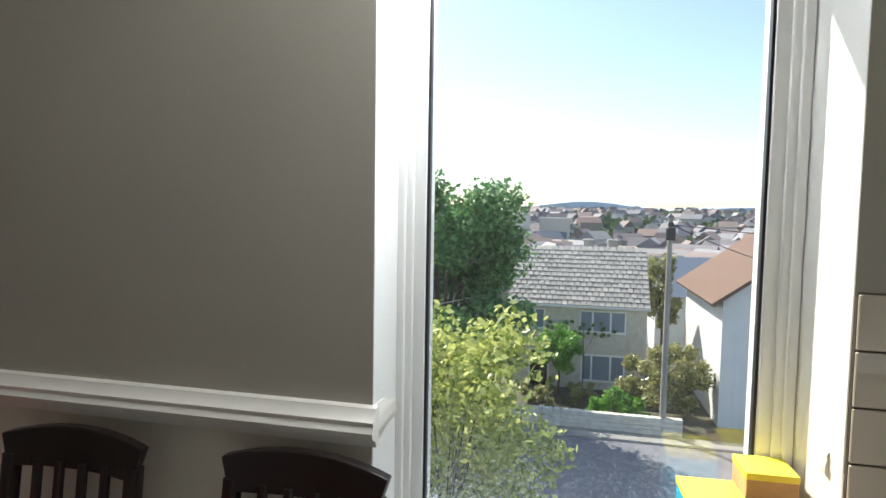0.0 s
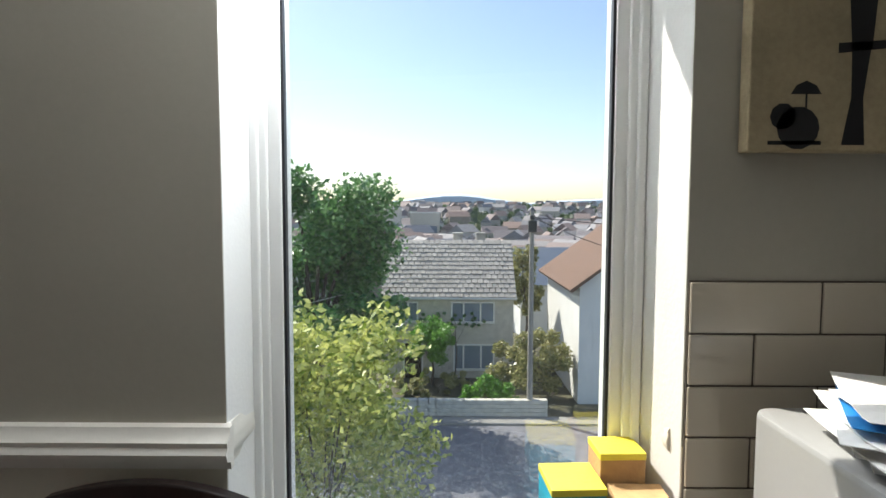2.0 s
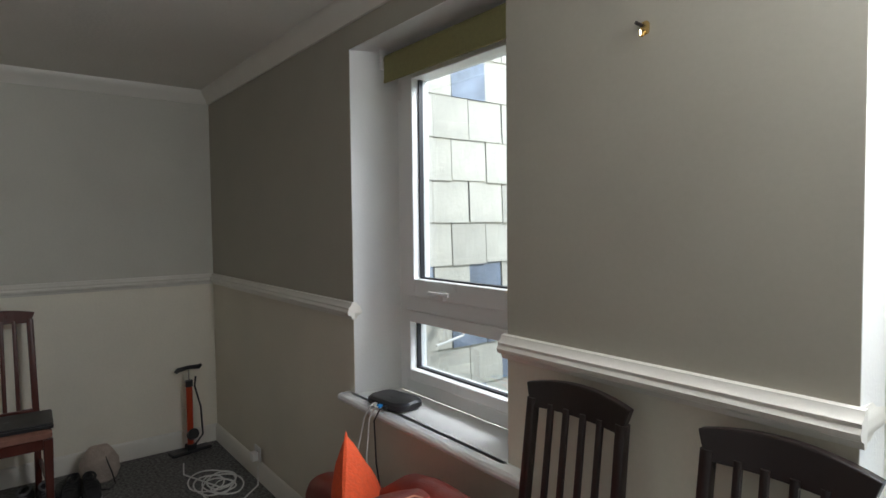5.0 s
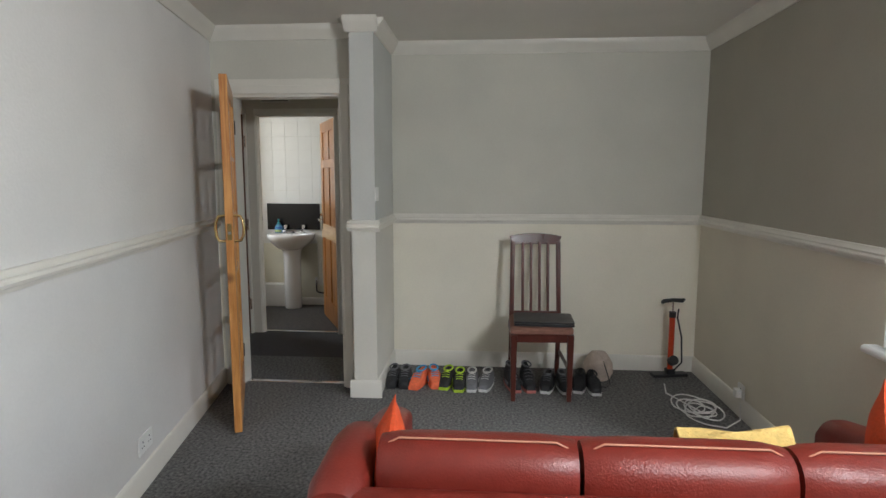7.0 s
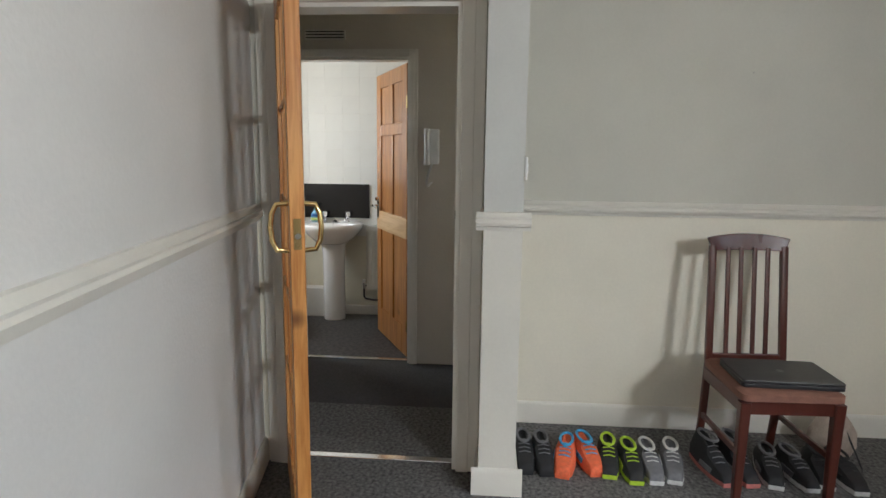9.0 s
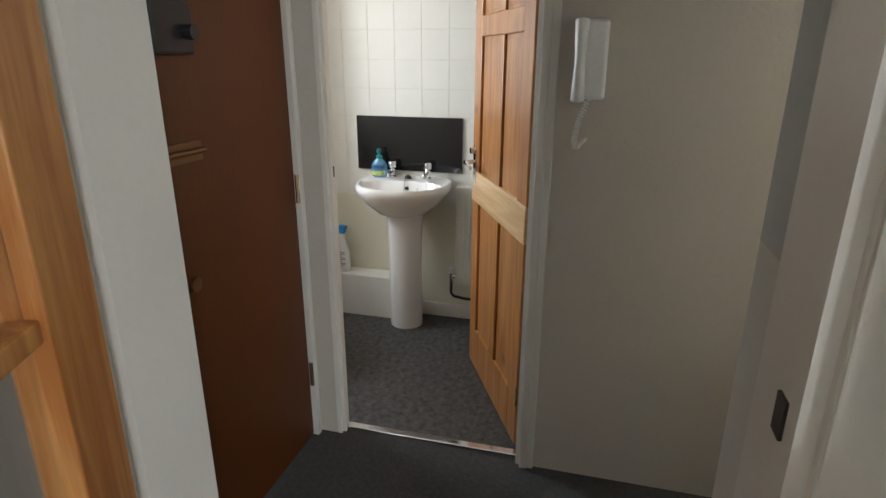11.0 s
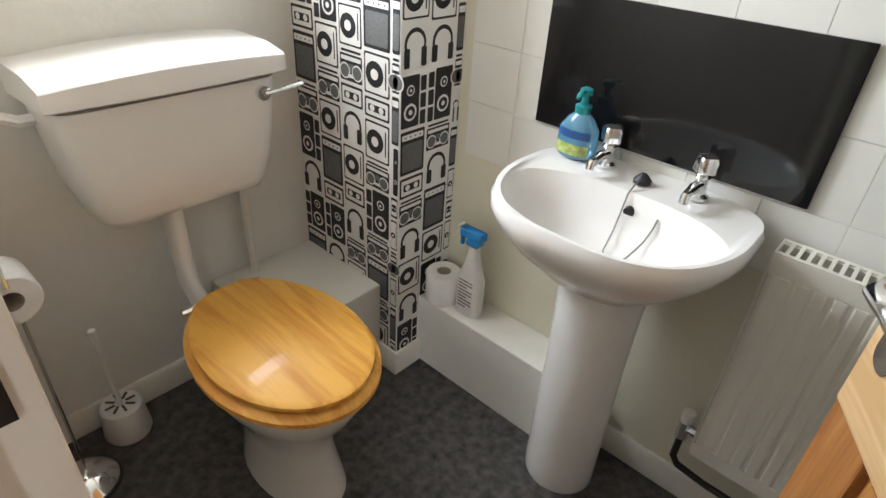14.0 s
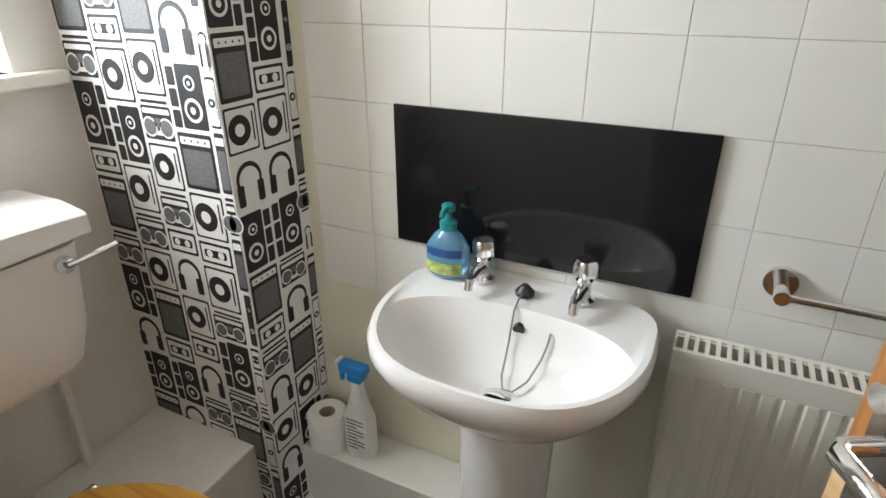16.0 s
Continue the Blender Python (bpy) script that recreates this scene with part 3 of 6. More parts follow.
structure("trim_strike_plate_2", B(((BX0 + 0.012, BY0 + 0.0155, 1.04), (BX0 + 0.024, BY0 + 0.019, 1.078))), M_DARKWOOD, "worn brass keep in the bathroom door lining", "strike plate")
structure("trim_threshold_2", B(((-4.605, BY0 + 0.016, -0.003), (-4.57, BY1 - 0.016, 0.008))), M_CHROME, "pale metal strip in the bathroom doorway", "threshold", 0.003)
fd = thing("door_2", pose(0, -0.018, 0), "closed red-brown flush front door with locks and chain", "door", "", "structure")
part("leaf", B(((-4.495, -3.735, 0.006), (-3.85, -3.69, 1.985))), M_REDDOOR, fd, "", 0.003)
part("door_frame", B(((-4.522, -3.75, 0), (-4.495, -3.668, 2.04)), ((-3.85, -3.75, 0), (-3.79, -3.668, 2.04)), ((-4.495, -3.75, 1.99), (-3.85, -3.668, 2.04))), M_TRIM, fd, "cream painted frame", 0.004)
for z in (0.28, 1.01, 1.75):
    part("hinge", Mesh().tube([(-4.495, -3.68, z - 0.05), (-4.495, -3.68, z + 0.05)], 0.008, 8), M_CHROME, fd, "steel hinge")
nl = part("night_latch", B(((-4.01, -3.69, 1.45), (-3.87, -3.655, 1.57))), M_BLACK, fd, "black night latch", 0.006)
part("knob", Mesh().tube([(-3.98, -3.655, 1.50), (-3.98, -3.63, 1.50)], 0.018, 14), M_BLACK, nl)
part("bolt", Mesh().box((-4.02, -3.69, 1.19), (-3.86, -3.682, 1.24)).tube([(-4.02, -3.675, 1.215), (-3.85, -3.675, 1.215)], 0.008), M_BRONZE, fd, "tarnished sliding door chain track")
ch = Mesh()
for i in range(17):
    z = 1.19 - i * 0.024
    w = 0.007
    ax = (w, 0) if i % 2 else (0, w)
    ch.tube([(-3.875 + ax[0] * math.cos(a), -3.672 + ax[1] * math.cos(a), z + 0.014 * math.sin(a)) for a in [k * math.pi / 5 for k in range(11)]], 0.0022, 5)
part("chain", ch, M_BRONZE, fd, "hanging door chain")
part("cylinder_lock", Mesh().tube([(-3.93, -3.69, 0.87), (-3.93, -3.68, 0.87)], 0.02, 14), M_BRONZE, fd)
ip = thing("intercom_phone", pose(-4.532, -2.742, 1.43), "white wall-mounted intercom handset with a coiled cord", "intercom")
part("base", Mesh().box((0, -0.045, -0.10), (0.03, 0.045, 0.12)), M_WHITE, ip, "", 0.01)
part("handset", Mesh().tube([(0.04, -0.03, -0.10), (0.055, -0.03, -0.06), (0.058, -0.03, 0.0), (0.055, -0.03, 0.07), (0.04, -0.03, 0.115)], [0.02, 0.018, 0.014, 0.018, 0.021], 10), M_WHITE, ip, "", 0, True)
cp = []
for i in range(140):
    s = i / 139
    base = Vector((0.03, 0.0 - 0.03 * math.sin(s * math.pi), -0.10 - 0.16 * math.sin(s * math.pi * 0.5) if s < 0.7 else -0.2427 + (s - 0.7) * 0.1))
    cp.append(base + Vector((0.008 * math.cos(i * 1.2), 0.008 * math.sin(i * 1.2), 0)))
part("cord", Mesh().tube(cp, 0.0025, 5), M_WHITE, ip, "coiled cord", 0, True)
vt = thing("wall_vent", pose(-4.533, -3.42, 2.12), "small slatted vent above the bathroom door", "vent")
part("frame", B(((0, -0.13, -0.03), (0.012, 0.13, 0.03))), M_TRIM, vt, "", 0.003)
for i in range(3):
    part("slat", B(((0.012, -0.12, -0.02 + i * 0.018), (0.02, 0.12, -0.014 + i * 0.018))), M_GASKET, vt)

# ---- bathroom ----
FX, FY, RY = -5.73, -4.66, -2.70
CX, CY = -5.51, -4.24
structure("floor_bath", B(((-5.85, -4.9, -0.1), (-4.59, -2.6, -0.001))), M_LINO, "charcoal mottled vinyl floor", "floor")
structure("ceiling_bath", B(((-5.85, -4.9, CEIL), (BX0, -2.6, CEIL + 0.1))), M_CEIL, "bathroom ceiling", "ceiling")
wall_bath = structure("wall_bath_west", B(((-5.85, -4.9, 0), (FX, -2.6, CEIL))), M_CREAM_WALL, "cream wall behind the basin, tiled above", "wall")
VX0, VX1, VZ0, VZ1 = -5.40, -4.78, 1.20, 1.95
structure("wall_bath_south", B(((FX, -4.9, 0), (VX0, FY, CEIL)), ((VX1, -4.9, 0), (BX0, FY, CEIL)), ((VX0, -4.9, 0), (VX1, FY, VZ0)), ((VX0, -4.9, VZ1), (VX1, FY, CEIL))), M_BATH_WALL, "white uneven plaster wall behind the toilet", "wall")
structure("wall_bath_north", B(((FX, RY, 0), (BX0, RY + 0.1, CEIL))), M_BATH_WALL, "plain white bathroom wall", "wall")
w3 = thing("window_3", pose(0, 0, 0), "small white bathroom window with obscured glass", "window", "", "structure")
part("window_frame", B(((VX0, -4.87, VZ0), (VX0 + 0.05, -4.82, VZ1)), ((VX1 - 0.05, -4.87, VZ0), (VX1, -4.82, VZ1)), ((VX0 + 0.05, -4.87, VZ0), (VX1 - 0.05, -4.82, VZ0 + 0.05)), ((VX0 + 0.05, -4.87, VZ1 - 0.05), (VX1 - 0.05, -4.82, VZ1))), M_UPVC, w3, "", 0.004)
pn = part("pane", B(((VX0 + 0.05, -4.848, VZ0 + 0.05), (VX1 - 0.05, -4.843, VZ1 - 0.05))), glass_mat("obscured_glass", 0.35), w3, "obscured glass pane")
pn.visible_shadow = False
part("window_sill", B(((VX0 - 0.09, -4.82, VZ0 - 0.03), (VX1 + 0.03, FY + 0.035, VZ0))), M_TRIM, w3, "white wooden sill", 0.005)
run("baseboard_bath", [(0, 0), (0.014, 0), (0.014, 0.07), (0.008, 0.08), (0, 0.08)], 0, [((FX, -3.72), (FX, RY), (1, 0)), ((BX0, FY), (-5.165, FY), (0, 1)), ((CX, -4.31), (CX, CY + 0.014), (1, 0)), ((-5.603, CY), (CX, CY), (0, 1))], "cream skirting in the bathroom", "skirting")
structure("trim_pipe_boxing_1", B(((FX, CY, 0), (-5.603, -3.70, 0.25))), M_BATH_WALL, "white boxed-in pipe ledge under the basin", "pipe boxing", 0.004)
structure("trim_pipe_boxing_2", B(((CX, FY, 0), (-5.165, -4.31, 0.30))), M_BATH_WALL, "white boxed-in ledge behind the toilet", "pipe boxing", 0.004)


def bath_door():
    ang = math.degrees(math.atan2(-0.315, -0.63))
    d = thing("door_3", pose(-4.640, -2.905, 0.006, 0, 0, ang), "open varnished pine panel door with a replaced pale rail", "door", "", "structure")
    L, H, T = 0.71, 1.965, 0.036
    st, md = 0.10, 0.09
    rails = [(0, 0.2), (0.82, 0.96), (1.52, 1.60), (H - 0.1, H)]
    part("stile", B(((0, -T / 2, 0), (st, T / 2, H))), M_PINE_BATH, d, "", 0.004)
    part("stile", B(((L - st, -T / 2, 0), (L, T / 2, H))), M_PINE_BATH, d, "", 0.004)
    for i, (z0, z1) in enumerate(rails):
        mat_ = M_PINE_PALE if i == 1 else M_PINE_BATH
        o = 0.002 if i == 1 else 0
        part("rail", B(((0.0 if i == 1 else st, -T / 2 - o, z0), (L if i == 1 else L - st, T / 2 + o, z1))), mat_, d, "bare pale replaced lock rail" if i == 1 else "", 0.004)
    for (a, b), (c, e) in zip(rails[:-1], rails[1:]):
        part("muntin", B(((L / 2 - md / 2, -T / 2, b), (L / 2 + md / 2, T / 2, c))), M_PINE_BATH, d, "", 0.004)
        for x0, x1 in ((st, L / 2 - md / 2), (L / 2 + md / 2, L - st)):
            m = B(((x0, -0.006, b), (x1, 0.006, c)))
            m.hexa([(x0 + 0.014, -0.009, b + 0.014), (x1 - 0.014, -0.009, b + 0.014), (x1 - 0.014, 0.009, b + 0.014), (x0 + 0.014, 0.009, b + 0.014), (x0 + 0.014, -0.009, c - 0.014), (x1 - 0.014, -0.009, c - 0.014), (x1 - 0.014, 0.009, c - 0.014), (x0 + 0.014, 0.009, c - 0.014)])
            part("panel", m, M_PINE_BATH, d)
    for s in (-1, 1):
        y = s * T / 2
        pl = part("handle_plate", Mesh().loft([[(L - 0.045 + px, y + s * t, 0.985 + pz) for px, pz in rounded(0.042, 0.17, 0.02)] for t in (0, 0.006)]), M_CHROME, d, "chrome handle plate", 0.001)
        part("handle", Mesh().tube([(L - 0.045, y, 1.0), (L - 0.045, y + s * 0.04, 1.0), (L - 0.055, y + s * 0.05, 1.0), (L - 0.10, y + s * 0.052, 1.003), (L - 0.15, y + s * 0.05, 0.99)], [0.009, 0.009, 0.010, 0.010, 0.007], 12), M_CHROME, pl, "chrome lever", 0, True)
        part("thumb_turn", Mesh().tube([(L - 0.045, y, 1.05), (L - 0.045, y + s * 0.025, 1.05)], 0.014, 12), M_CHROME, pl)
    for z in (0.22, 1.72):
        part("hinge", Mesh().tube([(-0.006, T / 2, z - 0.04), (-0.006, T / 2, z + 0.04)], 0.006, 8), M_BRASS, d)


bath_door()


# patterned column
column = structure("wall_pipe_column", B(((FX, FY, 0.06), (CX, CY, CEIL))), M_WALLPAPER, "pipe column papered with a black and white music pattern", "column")


def circle(cx, cy, r, n=18):
    return [(cx + r * math.cos(2 * math.pi * k / n), cy + r * math.sin(2 * math.pi * k / n)) for k in range(n)]


def rect(x0, y0, x1, y1, r=0.004):
    return [((x0 + x1) / 2 + px, (y0 + y1) / 2 + py) for px, py in rounded(x1 - x0, y1 - y0, min(r, (x1 - x0) / 2.2, (y1 - y0) / 2.2), 3)]


def motif(kind, w, h):
    """Flat shapes of one printed machine: (layer, colour, outline); 0 black, 1 white, 2 grey."""
    s = []
    if kind == "speaker":
        s = [(0, 0, rect(0, 0, w, h))]
        for cy, r in ((0.30 * h, 0.36 * w), (0.72 * h, 0.22 * w)):
            s += [(1, 1, circle(w / 2, cy, r)), (2, 0, circle(w / 2, cy, r * 0.72)), (3, 1, circle(w / 2, cy, r * 0.3))]
    elif kind == "radio":
        s = [(0, 0, rect(0, 0, w, h)), (1, 1, rect(0.06 * w, 0.80 * h, 0.94 * w, 0.93 * h, 0.002)), (1, 2, rect(0.08 * w, 0.07 * h, 0.92 * w, 0.72 * h))]
        s += [(2, 0, circle(w * k, 0.865 * h, 0.03 * w, 8)) for k in (0.2, 0.4, 0.6, 0.8)]
    elif kind == "boombox":
        s = [(0, 0, rect(0, 0, w, h * 0.86)), (1, 1, rect(0.05 * w, 0.66 * h, 0.95 * w, 0.79 * h, 0.002)), (0, 0, rect(0.05 * w, 0.92 * h, 0.95 * w, h, 0.003))]
        for cx in (0.22, 0.78):
            s += [(1, 1, circle(cx * w, 0.32 * h, 0.26 * h)), (2, 2, circle(cx * w, 0.32 * h, 0.21 * h))]
        s += [(1, 1, rect(0.38 * w, 0.12 * h, 0.62 * w, 0.24 * h, 0.002)), (1, 2, rect(0.38 * w, 0.34 * h, 0.62 * w, 0.56 * h, 0.002))]
    elif kind == "turntable":
        s = [(0, 0, rect(0, 0, w, h)), (1, 1, rect(0.05 * w, 0.05 * h, 0.95 * w, 0.95 * h)), (2, 0, circle(0.42 * w, h / 2, 0.35 * w)), (3, 1, circle(0.42 * w, h / 2, 0.15 * w)), (2, 0, rect(0.83 * w, 0.2 * h, 0.88 * w, 0.85 * h, 0.002))]
    elif kind == "headphones":
        s = [(0, 0, circle(w / 2, 0.58 * h, 0.42 * w)), (1, 1, circle(w / 2, 0.56 * h, 0.33 * w)), (2, 1, rect(0.2 * w, 0, 0.8 * w, 0.45 * h)), (3, 0, rect(0.06 * w, 0.08 * h, 0.28 * w, 0.5 * h)), (3, 0, rect(0.72 * w, 0.08 * h, 0.94 * w, 0.5 * h))]
    else:
        s = [(0, 0, rect(0, 0, w, h)), (1, 1, rect(0.06 * w, 0.12 * h, 0.94 * w, 0.88 * h, 0.003)), (2, 0, rect(0.15 * w, 0.32 * h, 0.85 * w, 0.68 * h)), (3, 1, circle(0.32 * w, h / 2, 0.1 * w, 10)), (3, 1, circle(0.68 * w, h / 2, 0.1 * w, 10))]
    return s


def print_pattern(place, width, rng):
    m = Mesh()
    x, first = 0.004, True
    kinds = ["speaker", "radio", "boombox", "turntable", "headphones", "cassette"]
    size = {"speaker": 0.125, "radio": 0.122, "boombox": 0.076, "turntable": 0.098, "headphones": 0.10, "cassette": 0.055}
    while x < width - 0.012:
        w = min(rng.uniform(0.082, 0.098), width - x - 0.002)
        z = 0.07 + rng.uniform(-0.02, 0.0)
        last = ""
        while z < CEIL - 0.12:
            k = rng.choice([q for q in kinds if q != last])
            last = k
            h = size[k] * rng.uniform(0.92, 1.08)
            ww = w * (0.72 if k == "speaker" else 1)
            off = 0 if rng.random() < 0.5 else w - ww
            for layer, colour, pts in motif(k, ww, h):
                m.slot = colour
                m.poly([place(x + off + px, z + py, 0.0006 + 0.0005 * layer) for px, py in pts])
            if k == "speaker" and w - ww > 0.015:
                m.slot = 0
                o2 = ww + 0.004 if off == 0 else 0.0
                for q in range(3):
                    m.poly([place(x + o2 + px, z + q * h / 3 + py, 0.0006) for px, py in rect(0, 0, w - ww - 0.004, h / 3 - 0.006, 0.003)])
            z += h + 0.009
        x += w + 0.008
    return m


PRINTS = [M_PRINT_BLACK, M_WALLPAPER, M_PRINT_GREY]
rng = random.Random(5)
ppf = part("printed_pattern", print_pattern(lambda u, z, o: (CX + o, FY + u, z), CY - FY, rng), PRINTS, column, "black printed radios, speakers and turntables")
ppf2 = part("printed_pattern", print_pattern(lambda u, z, o: (CX - u, CY + o, z), CX - FX, rng), PRINTS, column, "black printed radios, speakers and turntables")


def toilet():
    t = thing("toilet", pose(-5.085, -4.76, 0), "white toilet with a varnished pine seat and wall cistern", "toilet")
    # local: y out from the wall
    rings = []
    for z, y0, y1, w in ((0.0, 0.40, 0.755, 0.205), (0.03, 0.40, 0.75, 0.195), (0.14, 0.41, 0.715, 0.17), (0.22, 0.40, 0.73, 0.21), (0.30, 0.37, 0.79, 0.29), (0.37, 0.35, 0.825, 0.345), (0.395, 0.35, 0.83, 0.35)):
        c = (y0 + y1) / 2
        rings.append([(w / 2 * math.cos(a) * (1 if math.sin(a) > 0 else 1.0), c + (y1 - y0) / 2 * math.sin(a), z) for a in [2 * math.pi * k / 28 for k in range(28)]])
    part("pan", Mesh().loft(rings), M_CERAMIC, t, "white ceramic pan", 0, True)
    part("spigot", Mesh().tube([(0.02, 0.36, 0.16), (0.02, 0.42, 0.2), (0.02, 0.5, 0.22)], 0.055, 14), M_CERAMIC, t, "", 0, True)

    def slab(z0, z1, g, ymin):
        out = []
        for z, s in ((z0, -0.008), (z0 + 0.006, 0), (z1 - 0.008, 0), (z1, -0.012)):
            r = []
            for k in range(40):
                a = 2 * math.pi * k / 40
                sy = math.sin(a)
                ww = (0.187 + g + s) * (1 - 0.10 * max(0, -sy) ** 3)
                r.append((ww * math.cos(a), 0.60 + (0.245 + g + s) * sy if sy > 0 else max(ymin, 0.60 + (0.29 + g + s) * sy), z))
            out.append(r)
        return Mesh().loft(out)

    part("seat", slab(0.398, 0.424, 0.002, 0.345), M_SEAT, t, "varnished pine seat", 0, True)
    part("lid", slab(0.429, 0.452, -0.013, 0.352), M_SEAT, t, "varnished pine lid, closed", 0, True)
    for x in (-0.08, 0.08):
        part("hinge", Mesh().tube([(x - 0.025, 0.335, 0.412), (x + 0.025, 0.335, 0.412)], 0.012, 10), M_CHROME, t)
    c = Mesh()
    c.loft([[(px, 0.208 + py, z) for px, py in rounded(w, d * 0.91, 0.045)] for z, w, d in ((0.648, 0.34, 0.15), (0.655, 0.37, 0.18), (0.675, 0.40, 0.20), (0.75, 0.44, 0.222), (0.92, 0.475, 0.238))])
    part("cistern", c, M_CISTERN, t, "low-level plastic cistern", 0, True)
    lid = []
    for k in range(17):
        u = -1 + k / 8
        bow = 0.012 * (1 - u * u)
        x, y1, top = u * 0.250, 0.324 + bow, 0.972 + 1.1 * bow
        lid.append([(x, 0.101, 0.919), (x, y1 - 0.004, 0.930), (x, y1, 0.934), (x, y1 - 0.002, top - 0.006), (x, y1 - 0.008, top), (x, 0.25, top + 0.012), (x, 0.107, top + 0.012), (x, 0.101, top + 0.006)])
    part("cistern_lid", Mesh().loft(lid), M_CISTERN, t, "flat lid with a bowed front lip", 0, True)
    lv = Mesh().tube([(-0.185, 0.30, 0.89), (-0.185, 0.328, 0.89)], 0.017, 14)
    lv.tube([(-0.185, 0.33, 0.89), (-0.23, 0.338, 0.895), (-0.28, 0.342, 0.90)], [0.007, 0.006, 0.005], 8)
    part("flush_lever", lv, M_CHROME, t, "chrome flush lever", 0, True)
    part("flush_pipe", Mesh().tube([(0.03, 0.215, 0.66), (0.03, 0.215, 0.52), (0.03, 0.225, 0.42), (0.02, 0.26, 0.345), (0.01, 0.33, 0.32), (0.0, 0.42, 0.32)], 0.023, 14), M_CISTERN, t, "", 0, True)
    part("supply_pipe", Mesh().tube([(-0.20, 0.14, 0.68), (-0.20, 0.14, 0.30)], 0.012, 8), M_TRIM, t, "white painted pipe", 0, True)
    part("overflow_pipe", Mesh().tube([(0.22, 0.17, 0.88), (0.26, 0.17, 0.88), (0.285, 0.16, 0.89)], 0.012, 8), M_WHITE, t)


toilet()


def basin():
    b = thing("pedestal_basin", pose(FX, -3.672, 0), "white ceramic basin on a pedestal with chrome taps", "basin")
    W, D, Z = 0.248, 0.40, 0.822

    def outline(s, z, y0=0.0, n=44):
        r = []
        for k in range(n):
            a = 2 * math.pi * k / n
            cx, sy = math.cos(a), math.sin(a)
            # local x runs out from the wall, y along it
            yy = W * math.copysign(abs(sy) ** 0.72, sy)
            xx = 0.17 + (D - 0.17) * cx if cx > 0 else 0.17 + 0.17 * math.copysign(abs(cx) ** 0.45, cx)
            r.append((y0 + (xx - 0.19) * s + 0.19, yy * s, z))
        return r

    def bowl(s, z, n=44):
        return [(0.235 + 0.145 * s * math.cos(2 * math.pi * k / n) * (1.0 if math.cos(2 * math.pi * k / n) > 0 else 0.78), 0.222 * s * math.copysign(abs(math.sin(2 * math.pi * k / n)) ** 0.8, math.sin(2 * math.pi * k / n)), z) for k in range(n)]

    rings = [outline(0.36, Z - 0.17), outline(0.55, Z - 0.155), outline(0.80, Z - 0.10), outline(0.95, Z - 0.055), outline(1.0, Z - 0.03), outline(1.0, Z - 0.012), outline(0.975, Z + 0.001), outline(0.93, Z),
             bowl(1.02, Z - 0.006), bowl(0.98, Z - 0.016), bowl(0.90, Z - 0.06), bowl(0.70, Z - 0.105), bowl(0.35, Z - 0.128), bowl(0.1, Z - 0.132)]
    part("bowl", Mesh().loft(rings), M_CERAMIC, b, "", 0, True)
    ped = [[(0.15 + 0.5 * d * math.cos(a) if math.cos(a) > 0 else 0.15 + 0.35 * d * math.cos(a), 0.5 * w * math.sin(a), z) for a in [2 * math.pi * k / 28 for k in range(28)]]
           for z, w, d in ((0, 0.182, 0.178), (0.012, 0.186, 0.182), (0.05, 0.186, 0.182), (0.40, 0.182, 0.178), (0.58, 0.19, 0.19), (0.64, 0.205, 0.21), (0.69, 0.25, 0.25))]
    part("pedestal", Mesh().loft(ped), M_CERAMIC, b, "", 0, True)
    for y in (-0.10, 0.10):
        tp = Mesh()
        tp.lathe([(0.022, 0), (0.022, 0.006), (0.014, 0.012), (0.013, 0.04), (0.016, 0.045), (0.012, 0.05)], (0.055, y, Z), 14)
        tp.tube([(0.06, y, Z + 0.028), (0.09, y, Z + 0.032), (0.125, y, Z + 0.026), (0.128, y, Z + 0.012)], [0.012, 0.011, 0.009, 0.009], 10)
        t = part("tap", tp, M_CHROME, b, "chrome pillar tap", 0, True)
        hd = Mesh().loft([[(0.055 + r * (1 + 0.12 * math.cos(4 * a)) * math.cos(a), y + r * (1 + 0.12 * math.cos(4 * a)) * math.sin(a), Z + z) for a in [2 * math.pi * k / 24 for k in range(24)]] for r, z in ((0.013, 0.05), (0.021, 0.056), (0.022, 0.08), (0.018, 0.087))])
        part("tap_head", hd, M_CHROME, t, "", 0, True)
    part("plug", Mesh().lathe([(0.019, 0), (0.019, 0.006), (0.012, 0.014), (0.006, 0.02)], (0.075, -0.005, Z), 12), M_BLACK, b, "black rubber plug", 0, True)
    part("overflow", Mesh().tube([(0.124, 0.005, Z - 0.042), (0.1335, 0.005, Z - 0.045)], 0.0115, 14), M_DARKWOOD, b, "overflow hole")
    chn = [(0.08, -0.005, Z + 0.008), (0.105, -0.006, Z + 0.006), (0.128, -0.007, Z - 0.008), (0.138, -0.008, Z - 0.045), (0.155, -0.008, Z - 0.085), (0.19, -0.004, Z - 0.112),
           (0.215, 0.008, Z - 0.121), (0.215, 0.026, Z - 0.121), (0.19, 0.045, Z - 0.110), (0.155, 0.058, Z - 0.082), (0.142, 0.064, Z - 0.055), (0.134, 0.066, Z - 0.035)]
    part("plug_chain", Mesh().tube(chn, 0.0019, 6), M_BEAD, b, "bead chain", 0, True)
    part("waste", Mesh().lathe([(0.03, 0), (0.03, 0.004), (0.02, 0.005), (0.018, 0.001), (0.001, 0.001)], (0.235, 0, Z - 0.133), 16), M_CHROME, b, "chrome waste", 0, True)


basin()
sp = tagged(part("splashback", B(((FX + 0.006, -3.99, 0.852), (FX + 0.014, -3.392, 1.143))), M_BLACKGLOSS, None, "", 0.0015), "glossy black splashback panel above the basin", "splashback")


